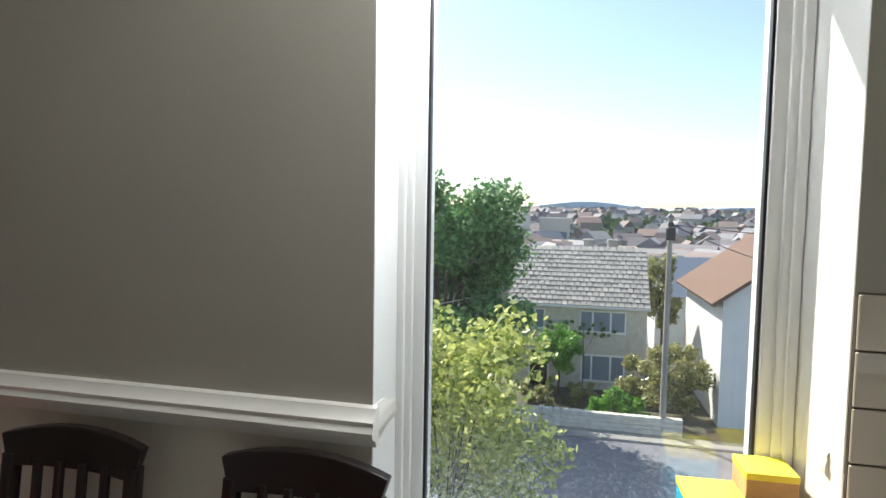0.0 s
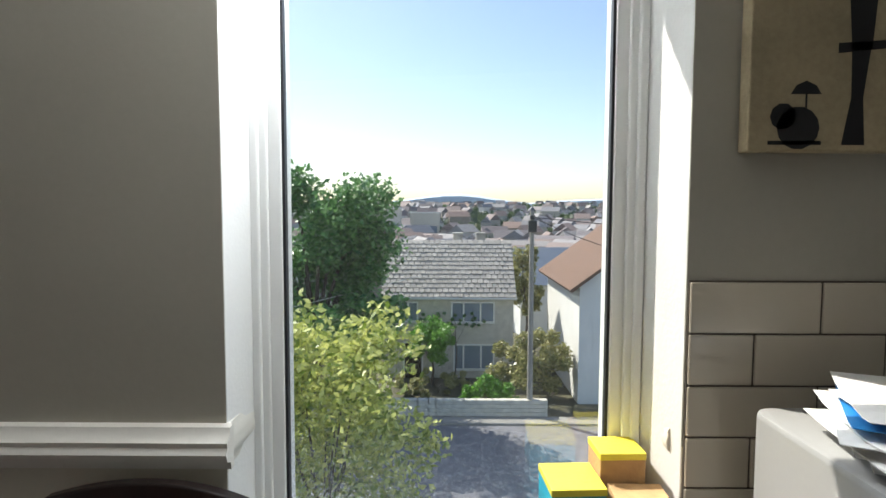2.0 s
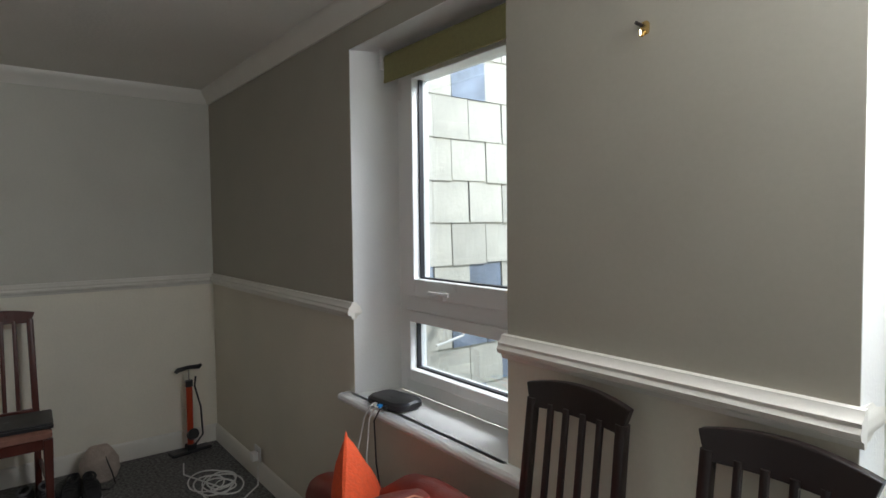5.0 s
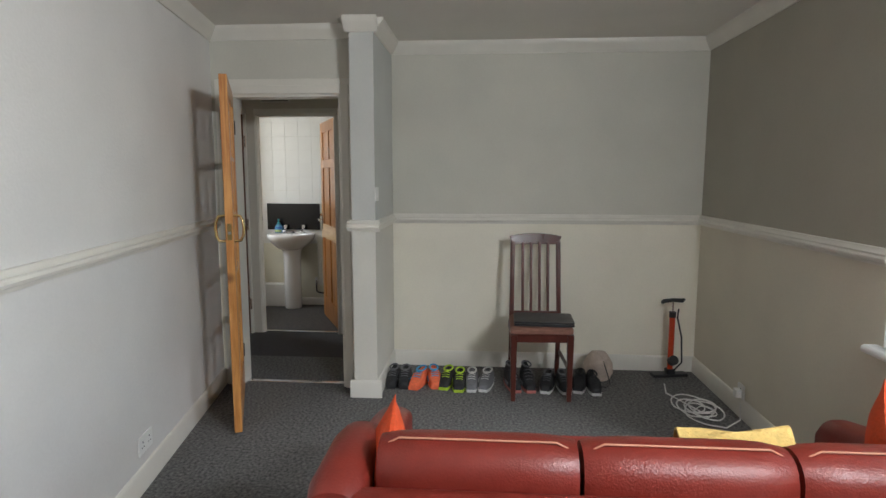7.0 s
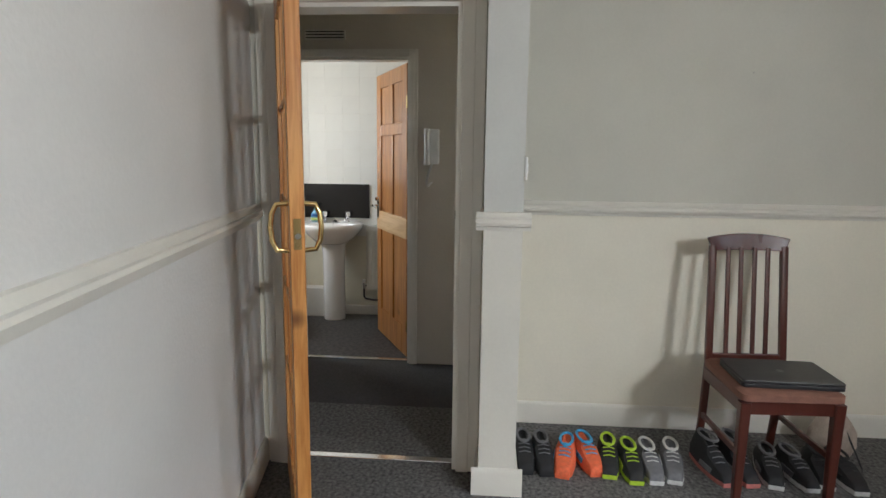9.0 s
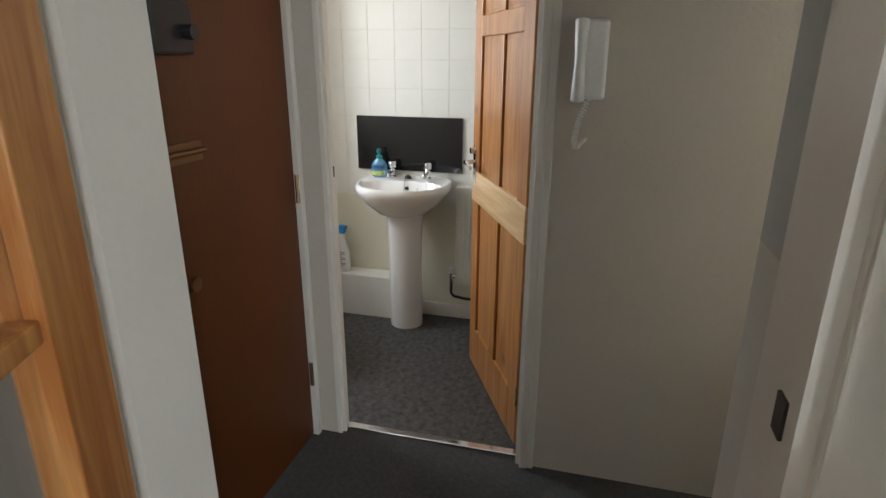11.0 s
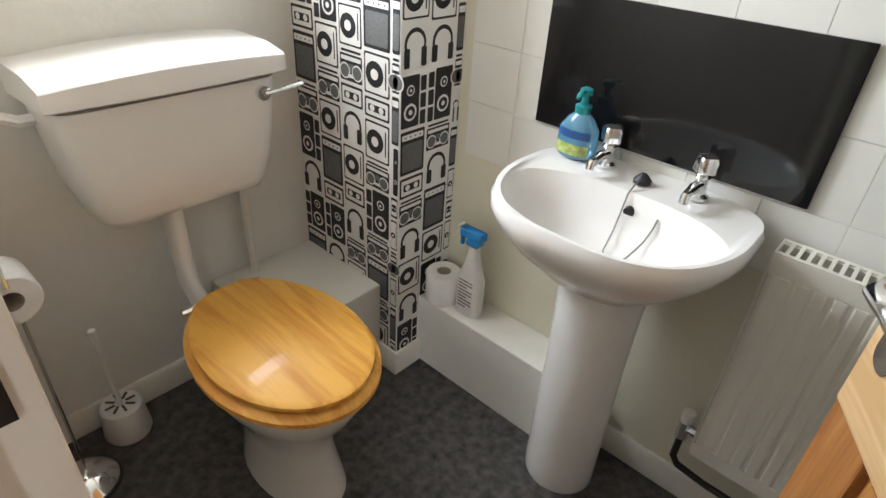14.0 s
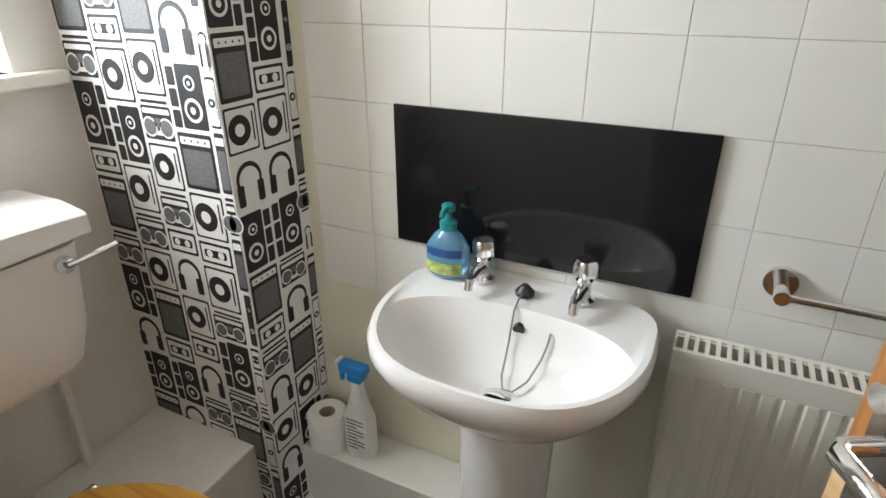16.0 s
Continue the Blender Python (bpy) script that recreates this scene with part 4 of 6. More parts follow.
def radiator():
    r = thing("radiator", pose(FX, -3.40, 0.245), "cream panel radiator behind the door", "radiator")
    L, H = 0.60, 0.545
    m = Mesh()
    n = 18
    prof = []
    for i in range(n):
        y = 0.02 + (L - 0.04) * i / n
        d = (L - 0.04) / n
        prof += [(0.10, y), (0.10, y + d * 0.55), (0.0965, y + d * 0.7), (0.0965, y + d * 0.9)]
    prof = [(0.092, 0.0), (0.098, 0.01)] + prof + [(0.10, L - 0.02), (0.092, L), (0.085, L), (0.085, 0.0)]
    m.loft([[(x, y, z) for x, y in prof] for z in (0.04, H - 0.04)])
    m.box((0.085, 0, 0), (0.099, L, 0.04))
    m.box((0.085, 0, H - 0.04), (0.099, L, H))
    part("front_panel", m, M_RAD, r, "", 0.001)
    part("back_panel", B(((0.03, 0, 0), (0.045, L, H))), M_RAD, r)
    part("side_panel", B(((0.03, -0.004, 0.01), (0.099, 0, H + 0.004))), M_RAD, r, "", 0.001)
    part("side_panel", B(((0.03, L, 0.01), (0.099, L + 0.004, H + 0.004))), M_RAD, r, "", 0.001)
    part("inner_fins", B(((0.05, 0.01, 0.02), (0.08, L - 0.01, H - 0.02))), M_KGROUT, r)
    part("top_frame", B(((0.03, 0, H), (0.04, L, H + 0.004)), ((0.089, 0, H), (0.099, L, H + 0.004))), M_RAD, r)
    for i in range(34):
        y = 0.015 + i * (L - 0.03) / 33
        part("grille_bar", B(((0.04, y - 0.0035, H), (0.089, y + 0.0035, H + 0.004))), M_RAD, r)
    part("valve", Mesh().tube([(0.06, 0.0, 0.03), (0.06, -0.035, 0.03)], 0.012, 10).tube([(0.06, -0.035, 0.0), (0.06, -0.035, 0.05)], 0.015, 12), M_CHROME, r, "chrome lockshield valve", 0, True)
    part("valve_cap", Mesh().tube([(0.06, -0.035, 0.05), (0.06, -0.035, 0.08)], 0.014, 12), M_WHITE, r, "", 0, True)
    part("pipe", Mesh().tube([(0.06, -0.035, 0.0), (0.06, -0.035, -0.07), (0.06, -0.02, -0.09), (0.06, 0.05, -0.10), (0.06, 0.62, -0.105)], 0.0085, 10), M_DARKWOOD, r, "dark bare pipe", 0, True)


radiator()
tb = thing("towel_rail", pose(FX + 0.006, -3.265, 0.915), "chrome towel rail on the tiled wall", "towel rail")
for y in (0, 0.42):
    part("mount", Mesh().tube([(0, y, 0), (0.012, y, 0)], 0.026, 18).tube([(0.012, y, 0), (0.07, y, 0)], 0.012, 12), M_CHROME, tb, "", 0, True)
part("bar", Mesh().tube([(0.062, -0.01, 0), (0.062, 0.43, 0)], 0.007, 10), M_CHROME, tb, "", 0, True)


def soap_bottle():
    s = thing("soap_bottle", pose(FX + 0.062, -3.845, 0.823) @ Matrix.Diagonal((1.12, 1.12, 0.87, 1)), "clear pump bottle of blue hand soap", "soap bottle")
    body = [[(px * w, py * d, z) for px, py in circle(0, 0, 1, 24)] for z, w, d in ((0, 0.034, 0.022), (0.006, 0.040, 0.026), (0.04, 0.043, 0.028), (0.075, 0.040, 0.026), (0.10, 0.026, 0.02), (0.112, 0.014, 0.014))]
    body = [[(y, x, z) for x, y, z in r] for r in body]
    m = mat("blue_soap", (0.16, 0.42, 0.62), 0.08, bump=0.0, vary=0.1, coat=0.5)
    m.node_tree.nodes["Principled BSDF"].inputs["Transmission Weight"].default_value = 0.45
    part("body", Mesh().loft(body), m, s, "translucent blue soap", 0, True)
    lab = Mesh()
    for z0, z1, sl in ((0.055, 0.075, 0), (0.012, 0.04, 1)):
        lab.slot = sl
        for i in range(8):
            a0, a1 = -0.9 + 1.8 * i / 8, -0.9 + 1.8 * (i + 1) / 8
            lab.poly([(0.0285 * math.cos(a), 0.0435 * math.sin(a), z) for a, z in ((a0, z0), (a1, z0), (a1, z1), (a0, z1))])
    part("label", lab, [mat("dark_blue_label", (0.02, 0.08, 0.25), 0.4, bump=0), mat("reef_label", (0.35, 0.42, 0.12), 0.4, scale=70, vary=0.7, bump=0)], s, "blue label over a colourful reef picture")
    g = mat("teal_pump", (0.01, 0.24, 0.25), 0.3, bump=0)
    pm = Mesh().lathe([(0.015, 0.112), (0.016, 0.13), (0.008, 0.134), (0.006, 0.155), (0.012, 0.157), (0.012, 0.17), (0.006, 0.174)], (0, 0, 0), 14)
    pm.tube([(0, 0, 0.165), (0.03, 0.004, 0.166), (0.04, 0.006, 0.158)], [0.006, 0.005, 0.004], 8)
    part("pump", pm, g, s, "teal pump head", 0, True)


soap_bottle()


def roll(name, at, label):
    t = thing(name, at, label, "toilet paper")
    part("paper", Mesh().loft([[(r * math.cos(a), r * math.sin(a), z) for a in [2 * math.pi * k / 28 for k in range(28)]] for r, z in ((0.021, 0.0), (0.05, 0.0), (0.053, 0.005), (0.053, 0.095), (0.05, 0.1), (0.021, 0.1), (0.021, 0.0))], cap=False), M_PAPER, t, "", 0, True)
    part("core", Mesh().loft([[(0.0205 * math.cos(a), 0.0205 * math.sin(a), z) for a in [2 * math.pi * k / 20 for k in range(20)]] for z in (0.001, 0.099)], cap=False), mat("card_tube", (0.42, 0.36, 0.3), 0.9, bump=0.1), t, "grey cardboard core", 0, True)
    return t


roll("toilet_roll", pose(-5.648, -4.183, 0.2505), "white toilet roll standing on the pipe ledge")
sb = thing("spray_bottle", pose(-5.655, -4.085, 0.2505), "white cleaner bottle with a blue trigger", "spray bottle")
part("body", Mesh().loft([[(py * d, px * w, z) for px, py in rounded(1, 1, 0.3)] for z, w, d in ((0, 0.075, 0.045), (0.01, 0.08, 0.05), (0.12, 0.078, 0.05), (0.16, 0.05, 0.04), (0.20, 0.03, 0.03), (0.23, 0.028, 0.028))]), M_WHITE, sb, "", 0, True)
M_BLUE = mat("blue_trigger", (0.02, 0.22, 0.55), 0.35, bump=0)
part("trigger", Mesh().box((-0.018, -0.02, 0.23), (0.018, 0.02, 0.25)).box((-0.016, -0.045, 0.25), (0.016, 0.03, 0.275)).box((-0.006, -0.05, 0.215), (0.006, -0.038, 0.25)), M_BLUE, sb, "blue trigger head", 0.005)
part("nozzle", Mesh().box((-0.014, -0.055, 0.252), (0.014, -0.045, 0.278)), M_WHITE, sb, "", 0.002)
lb = Mesh()
for i in range(9):
    lb.box((0.0252, -0.025, 0.03 + i * 0.011), (0.0256, -0.025 + (0.05 if i % 3 else 0.03), 0.034 + i * 0.011))
part("label", lb, M_PRINT_GREY, sb, "small unreadable print lines")

hs = thing("toilet_roll_stand", pose(-4.685, -4.49, 0), "chrome toilet roll stand with a hanging roll", "roll stand")
part("base", Mesh().lathe([(0.075, 0), (0.078, 0.01), (0.06, 0.03), (0.03, 0.045), (0.012, 0.05)], (0, 0, 0), 24), M_CHROME, hs, "", 0, True)
part("base_ring", Mesh().lathe([(0.082, 0), (0.082, 0.006), (0.076, 0.008)], (0, 0, 0), 24), M_BLACK, hs, "black rubber ring")
for dx in (-0.012, 0.012):
    part("pole", Mesh().tube([(dx, 0, 0.04), (dx, 0, 0.75)], 0.004, 8), M_CHROME, hs, "", 0, True)
part("arm", Mesh().tube([(0, 0, 0.75), (0, 0.02, 0.765), (0, 0.06, 0.76), (0, 0.085, 0.71), (0, 0.085, 0.65), (0, 0.07, 0.642), (0, -0.04, 0.642)], 0.005, 8), M_CHROME, hs, "", 0, True)
rr_ = roll("toilet_roll", pose(-4.685, -4.41, 0.615, 90, 0, 0), "white toilet roll hanging on its stand")
bp_ = thing("toilet_brush_pot", pose(-4.83, -4.582, 0), "white toilet brush pot with a slotted top", "brush pot")
part("pot", Mesh().lathe([(0.055, 0), (0.06, 0.01), (0.052, 0.10), (0.046, 0.105), (0.02, 0.1)], (0, 0, 0), 24), M_CISTERN, bp_, "", 0, True)
for k in range(8):
    a = k * math.pi / 4
    part("slot", Mesh().box((0.014, -0.003, 0.1055), (0.038, 0.003, 0.108), Matrix.Rotation(a, 4, "Z")), M_KGROUT, bp_)
part("handle", Mesh().tube([(0, 0, 0.10), (0.005, 0, 0.30), (0.008, 0, 0.36)], [0.006, 0.005, 0.009], 8), M_CISTERN, bp_, "", 0, True)

# ---- living room things ----
def dining_chair(at, wood, label, group=""):
    c = thing("dining_chair", at, label, "chair", group)
    w, d = 0.40, 0.42
    seat = [[(px * (1.0 if py > 0 else 0.92), py, z) for px, py in rounded(w + s, d + s, 0.03)] for z, s in ((0.445, -0.02), (0.45, 0), (0.475, 0), (0.485, -0.03))]
    part("seat", Mesh().loft(seat), M_SEATPAD if wood == M_MAHOG else wood, c, "padded brown seat" if wood == M_MAHOG else "", 0, True)
    part("apron", B(((-w / 2 + 0.02, d / 2 - 0.035, 0.39), (w / 2 - 0.02, d / 2 - 0.015, 0.447)), ((-w / 2 + 0.02, -d / 2 + 0.015, 0.39), (w / 2 - 0.02, -d / 2 + 0.035, 0.447)),
                      ((-w / 2 + 0.01, -d / 2 + 0.03, 0.39), (-w / 2 + 0.03, d / 2 - 0.03, 0.447)), ((w / 2 - 0.03, -d / 2 + 0.03, 0.39), (w / 2 - 0.01, d / 2 - 0.03, 0.447))), wood, c, "", 0.004)

    def yb(z):
        return -d / 2 + 0.01 - max(0, z - 0.45) * 0.13 - max(0, 0.3 - z) * 0.15

    for sx in (-1, 1):
        part("leg", Mesh().loft([[(sx * (w / 2 - 0.02) + px, d / 2 - 0.025 + py, z) for px, py in rounded(s, s, 0.006, 3)] for z, s in ((0, 0.03), (0.44, 0.042))]), wood, c)
        part("back_post", Mesh().loft([[(sx * (0.165 - 0.012 * max(0, z - 0.45)) + px, yb(z) + py, z) for px, py in rounded(0.032, 0.026, 0.006, 3)] for z in (0, 0.2, 0.45, 0.7, 0.99)]), wood, c, "", 0, True)
        part("stretcher", B(((sx * 0.175 - 0.008, -d / 2 + 0.02, 0.20), (sx * 0.175 + 0.008, d / 2 - 0.03, 0.225))), wood, c, "", 0.003)
    for x in (-0.088, -0.03, 0.03, 0.088):
        part("back_slat", Mesh().loft([[(x * (1.0) + px, yb(z) + py, z) for px, py in rounded(0.020, 0.012, 0.004, 3)] for z in (0.47, 0.7, 0.985)]), wood, c, "", 0, True)
    part("lower_rail", Mesh().box((-0.15, yb(0.49) - 0.009, 0.475), (0.15, yb(0.49) + 0.009, 0.505)), wood, c, "", 0.003)
    top = Mesh()
    rings = []
    for i in range(13):
        u = -1 + i / 6
        h0, h1 = 0.968 + 0.004 * (1 - u * u), 1.045 - 0.020 * u * u
        flare = 0.172
        x0, x1 = u * (flare - 0.012), u * (flare + 0.010)
        cy = -0.012 * (1 - u * u)
        rings.append([(x0, yb(h0) + cy + 0.011, h0), (x1, yb(h1) + cy + 0.011, h1), (x1, yb(h1) + cy - 0.011, h1), (x0, yb(h0) + cy - 0.011, h0)])
    part("top_rail", top.loft(rings), wood, c, "", 0.003)
    return c


dining_chair(pose(-3.245, -1.195, 0, 0, 0, -88), M_MAHOG, "mahogany dining chair with slatted back against the wall")
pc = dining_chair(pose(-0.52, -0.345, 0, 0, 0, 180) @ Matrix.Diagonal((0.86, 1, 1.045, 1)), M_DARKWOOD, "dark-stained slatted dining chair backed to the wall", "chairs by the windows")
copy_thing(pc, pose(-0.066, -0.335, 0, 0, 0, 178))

lp = thing("laptop", pose(-3.21, -1.17, 0.487, 0, 0, -92), "closed black laptop lying on a chair seat", "laptop")
part("base", Mesh().loft([[(px, py, z) for px, py in rounded(0.385, 0.265, 0.015)] for z in (0, 0.016)]), M_BLACK, lp, "", 0.002)
part("lid", Mesh().loft([[(px, py, z) for px, py in rounded(0.385, 0.265, 0.015)] for z in (0.018, 0.030)]), M_BLACK, lp, "", 0.003)
part("badge", Mesh().loft([[(px, py, z) for px, py in circle(0, 0, 0.013)] for z in (0.030, 0.0306)]), M_PRINT_GREY, lp, "small round badge")


def sofa():
    s = thing("sofa", pose(0, -0.025, 0) @ Matrix.Diagonal((1, 1, 0.925, 1)), "red leather sofa facing away from the windows' walkway", "sofa")
    x0, x1, y0, y1 = -1.72, -0.70, -1.97, -0.08
    part("base", B(((x0 + 0.05, y0 + 0.12, 0.06), (x1, y1 - 0.12, 0.34))), M_RED, s, "", 0.03, True, 3)
    part("back_panel", B(((x1 - 0.09, y0 + 0.10, 0.20), (x1, y1 - 0.05, 0.735))), M_RED, s, "", 0.03, True, 3)
    for a, b in ((y0, y0 + 0.15), (y1 - 0.15, y1)):
        part("arm", Mesh().loft([[(x0 + (x1 - x0 - 0.02) * t, (a + b) / 2 + px * (1 - 0.1 * abs(2 * t - 1) ** 8), 0.05 + (py + 0.365) * hh) for px, py in rounded(0.15, 0.73, 0.065, 6)] for t, hh in ((0, 0.62), (0.03, 0.68), (0.15, 0.72), (0.45, 0.80), (0.62, 0.97), (0.72, 1.0), (0.95, 1.0), (1, 0.95))]), M_RED, s, "", 0, True)
    n = 3
    ya, yb_ = y0 + 0.16, y1 - 0.16
    for i in range(n):
        a, b = ya + (yb_ - ya) * i / n, ya + (yb_ - ya) * (i + 1) / n
        c = (a + b) / 2
        rings = []
        for t in [j / 10 for j in range(11)]:
            e = 1 - 0.22 * abs(2 * t - 1) ** 6
            rings.append([(x1 - 0.165 + px * e - 0.02, a + 0.006 + (b - a - 0.012) * t, 0.61 + py * (0.75 + 0.25 * e)) for px, py in rounded(0.19, 0.44, 0.085, 6)])
        bc = part("back_cushion", Mesh().loft(rings), M_RED, s, "", 0, True)
        part("seam", Mesh().tube([(x1 - 0.155, a + 0.02, 0.829 - 0.02), (x1 - 0.155, a + 0.06, 0.832), (x1 - 0.155, b - 0.06, 0.832), (x1 - 0.155, b - 0.02, 0.81)], 0.003, 6), M_STITCH, bc, "pale stitched seam")
        part("seat_cushion", Mesh().loft([[(-1.27 + px * e, c + py * e, z) for px, py in rounded(0.75, b - a - 0.01, 0.05)] for z, e in ((0.33, 0.97), (0.35, 1), (0.44, 1), (0.47, 0.94))]), M_RED, s, "", 0, True)
    for x in (x0 + 0.1, x1 - 0.1):
        for y in (y0 + 0.08, y1 - 0.08):
            part("foot", Mesh().tube([(x, y, 0), (x, y, 0.06)], 0.025, 12), M_DARKWOOD, s)


sofa()


def cushion(at, size, label):
    rings = []
    n = 12
    for i in range(n + 1):
        u = -1 + 2 * i / n
        w = size / 2 * (0.94 + 0.06 * abs(u) ** 3)
        t = 0.006 + 0.075 * (1 - u * u) ** 0.6
        rings.append([(px * w, t * py, u * size / 2) for px, py in [(-1, 0), (-0.8, 0.45), (-0.4, 0.9), (0, 1), (0.4, 0.9), (0.8, 0.45), (1, 0), (0.8, -0.45), (0.4, -0.9), (0, -1), (-0.4, -0.9), (-0.8, -0.45)]])
    c = part("cushion", Mesh().loft(rings), M_ORANGE, None, "", 0, True, at=at)
    return tagged(c, label, "cushion", "orange cushions")


cushion(pose(-1.02, -1.845, 0.545, -8, 20, 4), 0.37, "orange fabric cushion leaning on the sofa arm")
cushion(pose(-1.22, -0.285, 0.575, 14, 18, -30), 0.36, "orange fabric cushion at the sofa's window end")
th = Mesh()
rows_ = []
for i in range(15):
    u = i / 14
    rows_.append([(-1.055 + 0.09 * v, -1.02 + 0.30 * u, 0.735 + 0.010 * math.sin(5 * u + 7 * v) + 0.02 * u * (1 - v) - 0.06 * abs(2 * v - 1) ** 4 + o) for v, o in [(j / 6, 0.006) for j in range(7)] + [(j / 6, 0) for j in range(6, -1, -1)]])
tagged(part("throw", th.loft(rows_), M_YELLOW, None, "", 0, True), "crumpled yellow throw on top of the sofa", "throw")


def shoe(name, at, cols, label, boot=False):
    t = thing(name, at, label, "shoe", "shoes along the wall")
    L, W = 0.275, 0.095

    def foot(u):
        return (0.36 + 0.14 * math.sin(min(1, u * 1.15) * math.pi) + 0.10 * u) * W * (1.0 if u < 0.93 else 0.75)

    us = [0, 0.03, 0.1, 0.22, 0.38, 0.55, 0.72, 0.86, 0.95, 1.0]
    hs_ = [0.055, 0.085, 0.092, 0.085, 0.082, 0.075, 0.056, 0.045, 0.036, 0.012]
    if boot:
        hs_ = [0.10, 0.15, 0.155, 0.15, 0.12, 0.085, 0.06, 0.048, 0.038, 0.012]
    sole = [[(sx * foot(u), L * (u - 0.5), z) for sx, z in ((-1, 0.0), (1, 0.0), (1.03, 0.026), (-1.03, 0.026))] for u in us]
    part("sole", Mesh().loft(sole), cols[1], t, "", 0.003)
    up = []
    for u, h in zip(us, hs_):
        w = foot(u)
        op = 0.35 if u < 0.4 else 0.75
        up.append([(-w, L * (u - 0.5), 0.025), (-w * 0.96, L * (u - 0.5), 0.025 + h * 0.45), (-w * op, L * (u - 0.5), 0.02 + h * 0.92), (0, L * (u - 0.5), 0.025 + h * (0.72 if 0.05 < u < 0.42 else 1)), (w * op, L * (u - 0.5), 0.02 + h * 0.92), (w * 0.96, L * (u - 0.5), 0.025 + h * 0.45), (w, L * (u - 0.5), 0.025)])
    part("upper", Mesh().loft(up), cols[0], t, "", 0, True)
    part("collar", Mesh().tube([(0.03 * math.cos(a), -0.055 + 0.062 * math.sin(a), 0.025 + hs_[2] * 0.93) for a in [k * math.pi / 8 for k in range(17)]], 0.007, 6), cols[2], t, "", 0, True)
    lc = Mesh()
    for i in range(4):
        y = L * (0.47 + i * 0.075 - 0.5)
        z = 0.034 + 0.083 - i * 0.010 if not boot else 0.034 + 0.108 - i * 0.018
        lc.tube([(-0.026, y, z - 0.010), (0, y + 0.006, z), (0.026, y, z - 0.010)], 0.003, 5)
    part("laces", lc, cols[2], t)
    part("side_stripe", Mesh().loft([[(s_ * 0.052, y, z) for s_ in (0.93, 1.0)] + [(0.052, y + 0.01, z + 0.03), (0.048, y + 0.01, z + 0.03)] for y, z in ((-0.03, 0.03), (0.06, 0.03))]), cols[2], t)


def sm(name, c):
    return mat(name, c, 0.7, scale=60, vary=0.2, bump=0.3, fine=200)


S_BLK, S_GRY, S_WHT = sm("shoe_black", (0.018, 0.018, 0.02)), sm("shoe_grey", (0.16, 0.16, 0.17)), sm("shoe_white", (0.62, 0.62, 0.6))
S_BLU, S_ORG, S_LIM, S_PNK = sm("shoe_blue", (0.05, 0.34, 0.62)), sm("shoe_orange", (0.8, 0.15, 0.06)), sm("shoe_lime", (0.42, 0.62, 0.04)), sm("shoe_pink", (0.5, 0.16, 0.14))
PAIRS = [((-2.195, -2.11), (S_BLK, S_BLK, S_GRY), "plain black slip-on shoe by the wall", False), ((-2.01, -1.905), (S_ORG, S_ORG, S_BLU), "orange and bright blue running shoe", False),
         ((-1.815, -1.725), (S_BLK, S_LIM, S_LIM), "black trainer with lime green trim", False), ((-1.64, -1.54), (S_GRY, S_WHT, S_WHT), "grey and white trainer with pale laces", False),
         ((-1.36, -1.255), (S_BLK, S_PNK, S_GRY), "dark ankle boot under the chair", True), ((-1.12, -1.01), (S_BLK, S_WHT, S_GRY), "black trainer with a white sole", False), ((-0.90, -0.81), (S_BLK, S_WHT, S_BLK), "black trainer with a white sole", False)]
rs = random.Random(3)
for ys, cols, lab, boot in PAIRS:
    for y in ys:
        shoe("boot" if boot else "shoe", pose(-3.325 + rs.uniform(-0.02, 0.03), y, 0.0, 0, 0, -90 + rs.uniform(-14, 14)) @ Matrix.Diagonal((0.95, 1, 0.85, 1)), cols, lab, boot)
bag = []
for z, w, d in ((0.0, 0.16, 0.13), (0.05, 0.2, 0.16), (0.12, 0.19, 0.14), (0.17, 0.14, 0.10), (0.20, 0.10, 0.05)):
    bag.append([(d / 2 * math.cos(a) * (1 + 0.12 * math.sin(3 * a + 9 * z)), w / 2 * math.sin(a) * (1 + 0.1 * math.cos(4 * a + 13 * z)), z) for a in [2 * math.pi * k / 20 for k in range(20)]])
bg = thing("cloth_bag", pose(-3.52, -0.74, 0), "crumpled beige cloth bag slumped by the wall", "bag")
part("body", Mesh().loft(bag), mat("beige_cloth", (0.46, 0.38, 0.32), 0.9, scale=18, vary=0.25, bump=0.5), bg, "", 0, True)
part("cord", Mesh().tube([(0.05, 0.02, 0.16), (0.10, 0.05, 0.06), (0.14, 0.06, 0.006), (0.20, 0.02, 0.006), (0.17, -0.05, 0.006)], 0.004, 6), M_BLACK, bg, "dark drawstring", 0, True)

pu = thing("bicycle_pump", pose(-3.60, -0.21, 0, 0, 0, 10), "orange-red upright floor pump with black fittings", "pump")
M_PUMP = mat("pump_orange", (0.48, 0.05, 0.015), 0.3, bump=0.0)
part("barrel", Mesh().tube([(0, 0, 0.04), (0, 0, 0.46)], 0.020, 16), M_PUMP, pu, "orange-red barrel", 0, True)
part("collar", Mesh().tube([(0, 0, 0.44), (0, 0, 0.48)], 0.024, 14), M_BLACK, pu, "", 0, True)
part("rod", Mesh().tube([(0, 0, 0.48), (0, 0, 0.55)], 0.006, 8), M_CHROME, pu)
part("handle", Mesh().tube([(0, -0.085, 0.545), (0, -0.07, 0.56), (0, 0, 0.566), (0, 0.07, 0.56), (0, 0.085, 0.572)], [0.012, 0.015, 0.013, 0.015, 0.010], 10), M_BLACK, pu, "black T-handle", 0, True)
part("foot", B(((-0.05, -0.13, 0), (0.03, 0.13, 0.022)), ((-0.03, -0.03, 0.02), (0.03, 0.03, 0.06))), M_BLACK, pu, "black foot plate", 0.008)
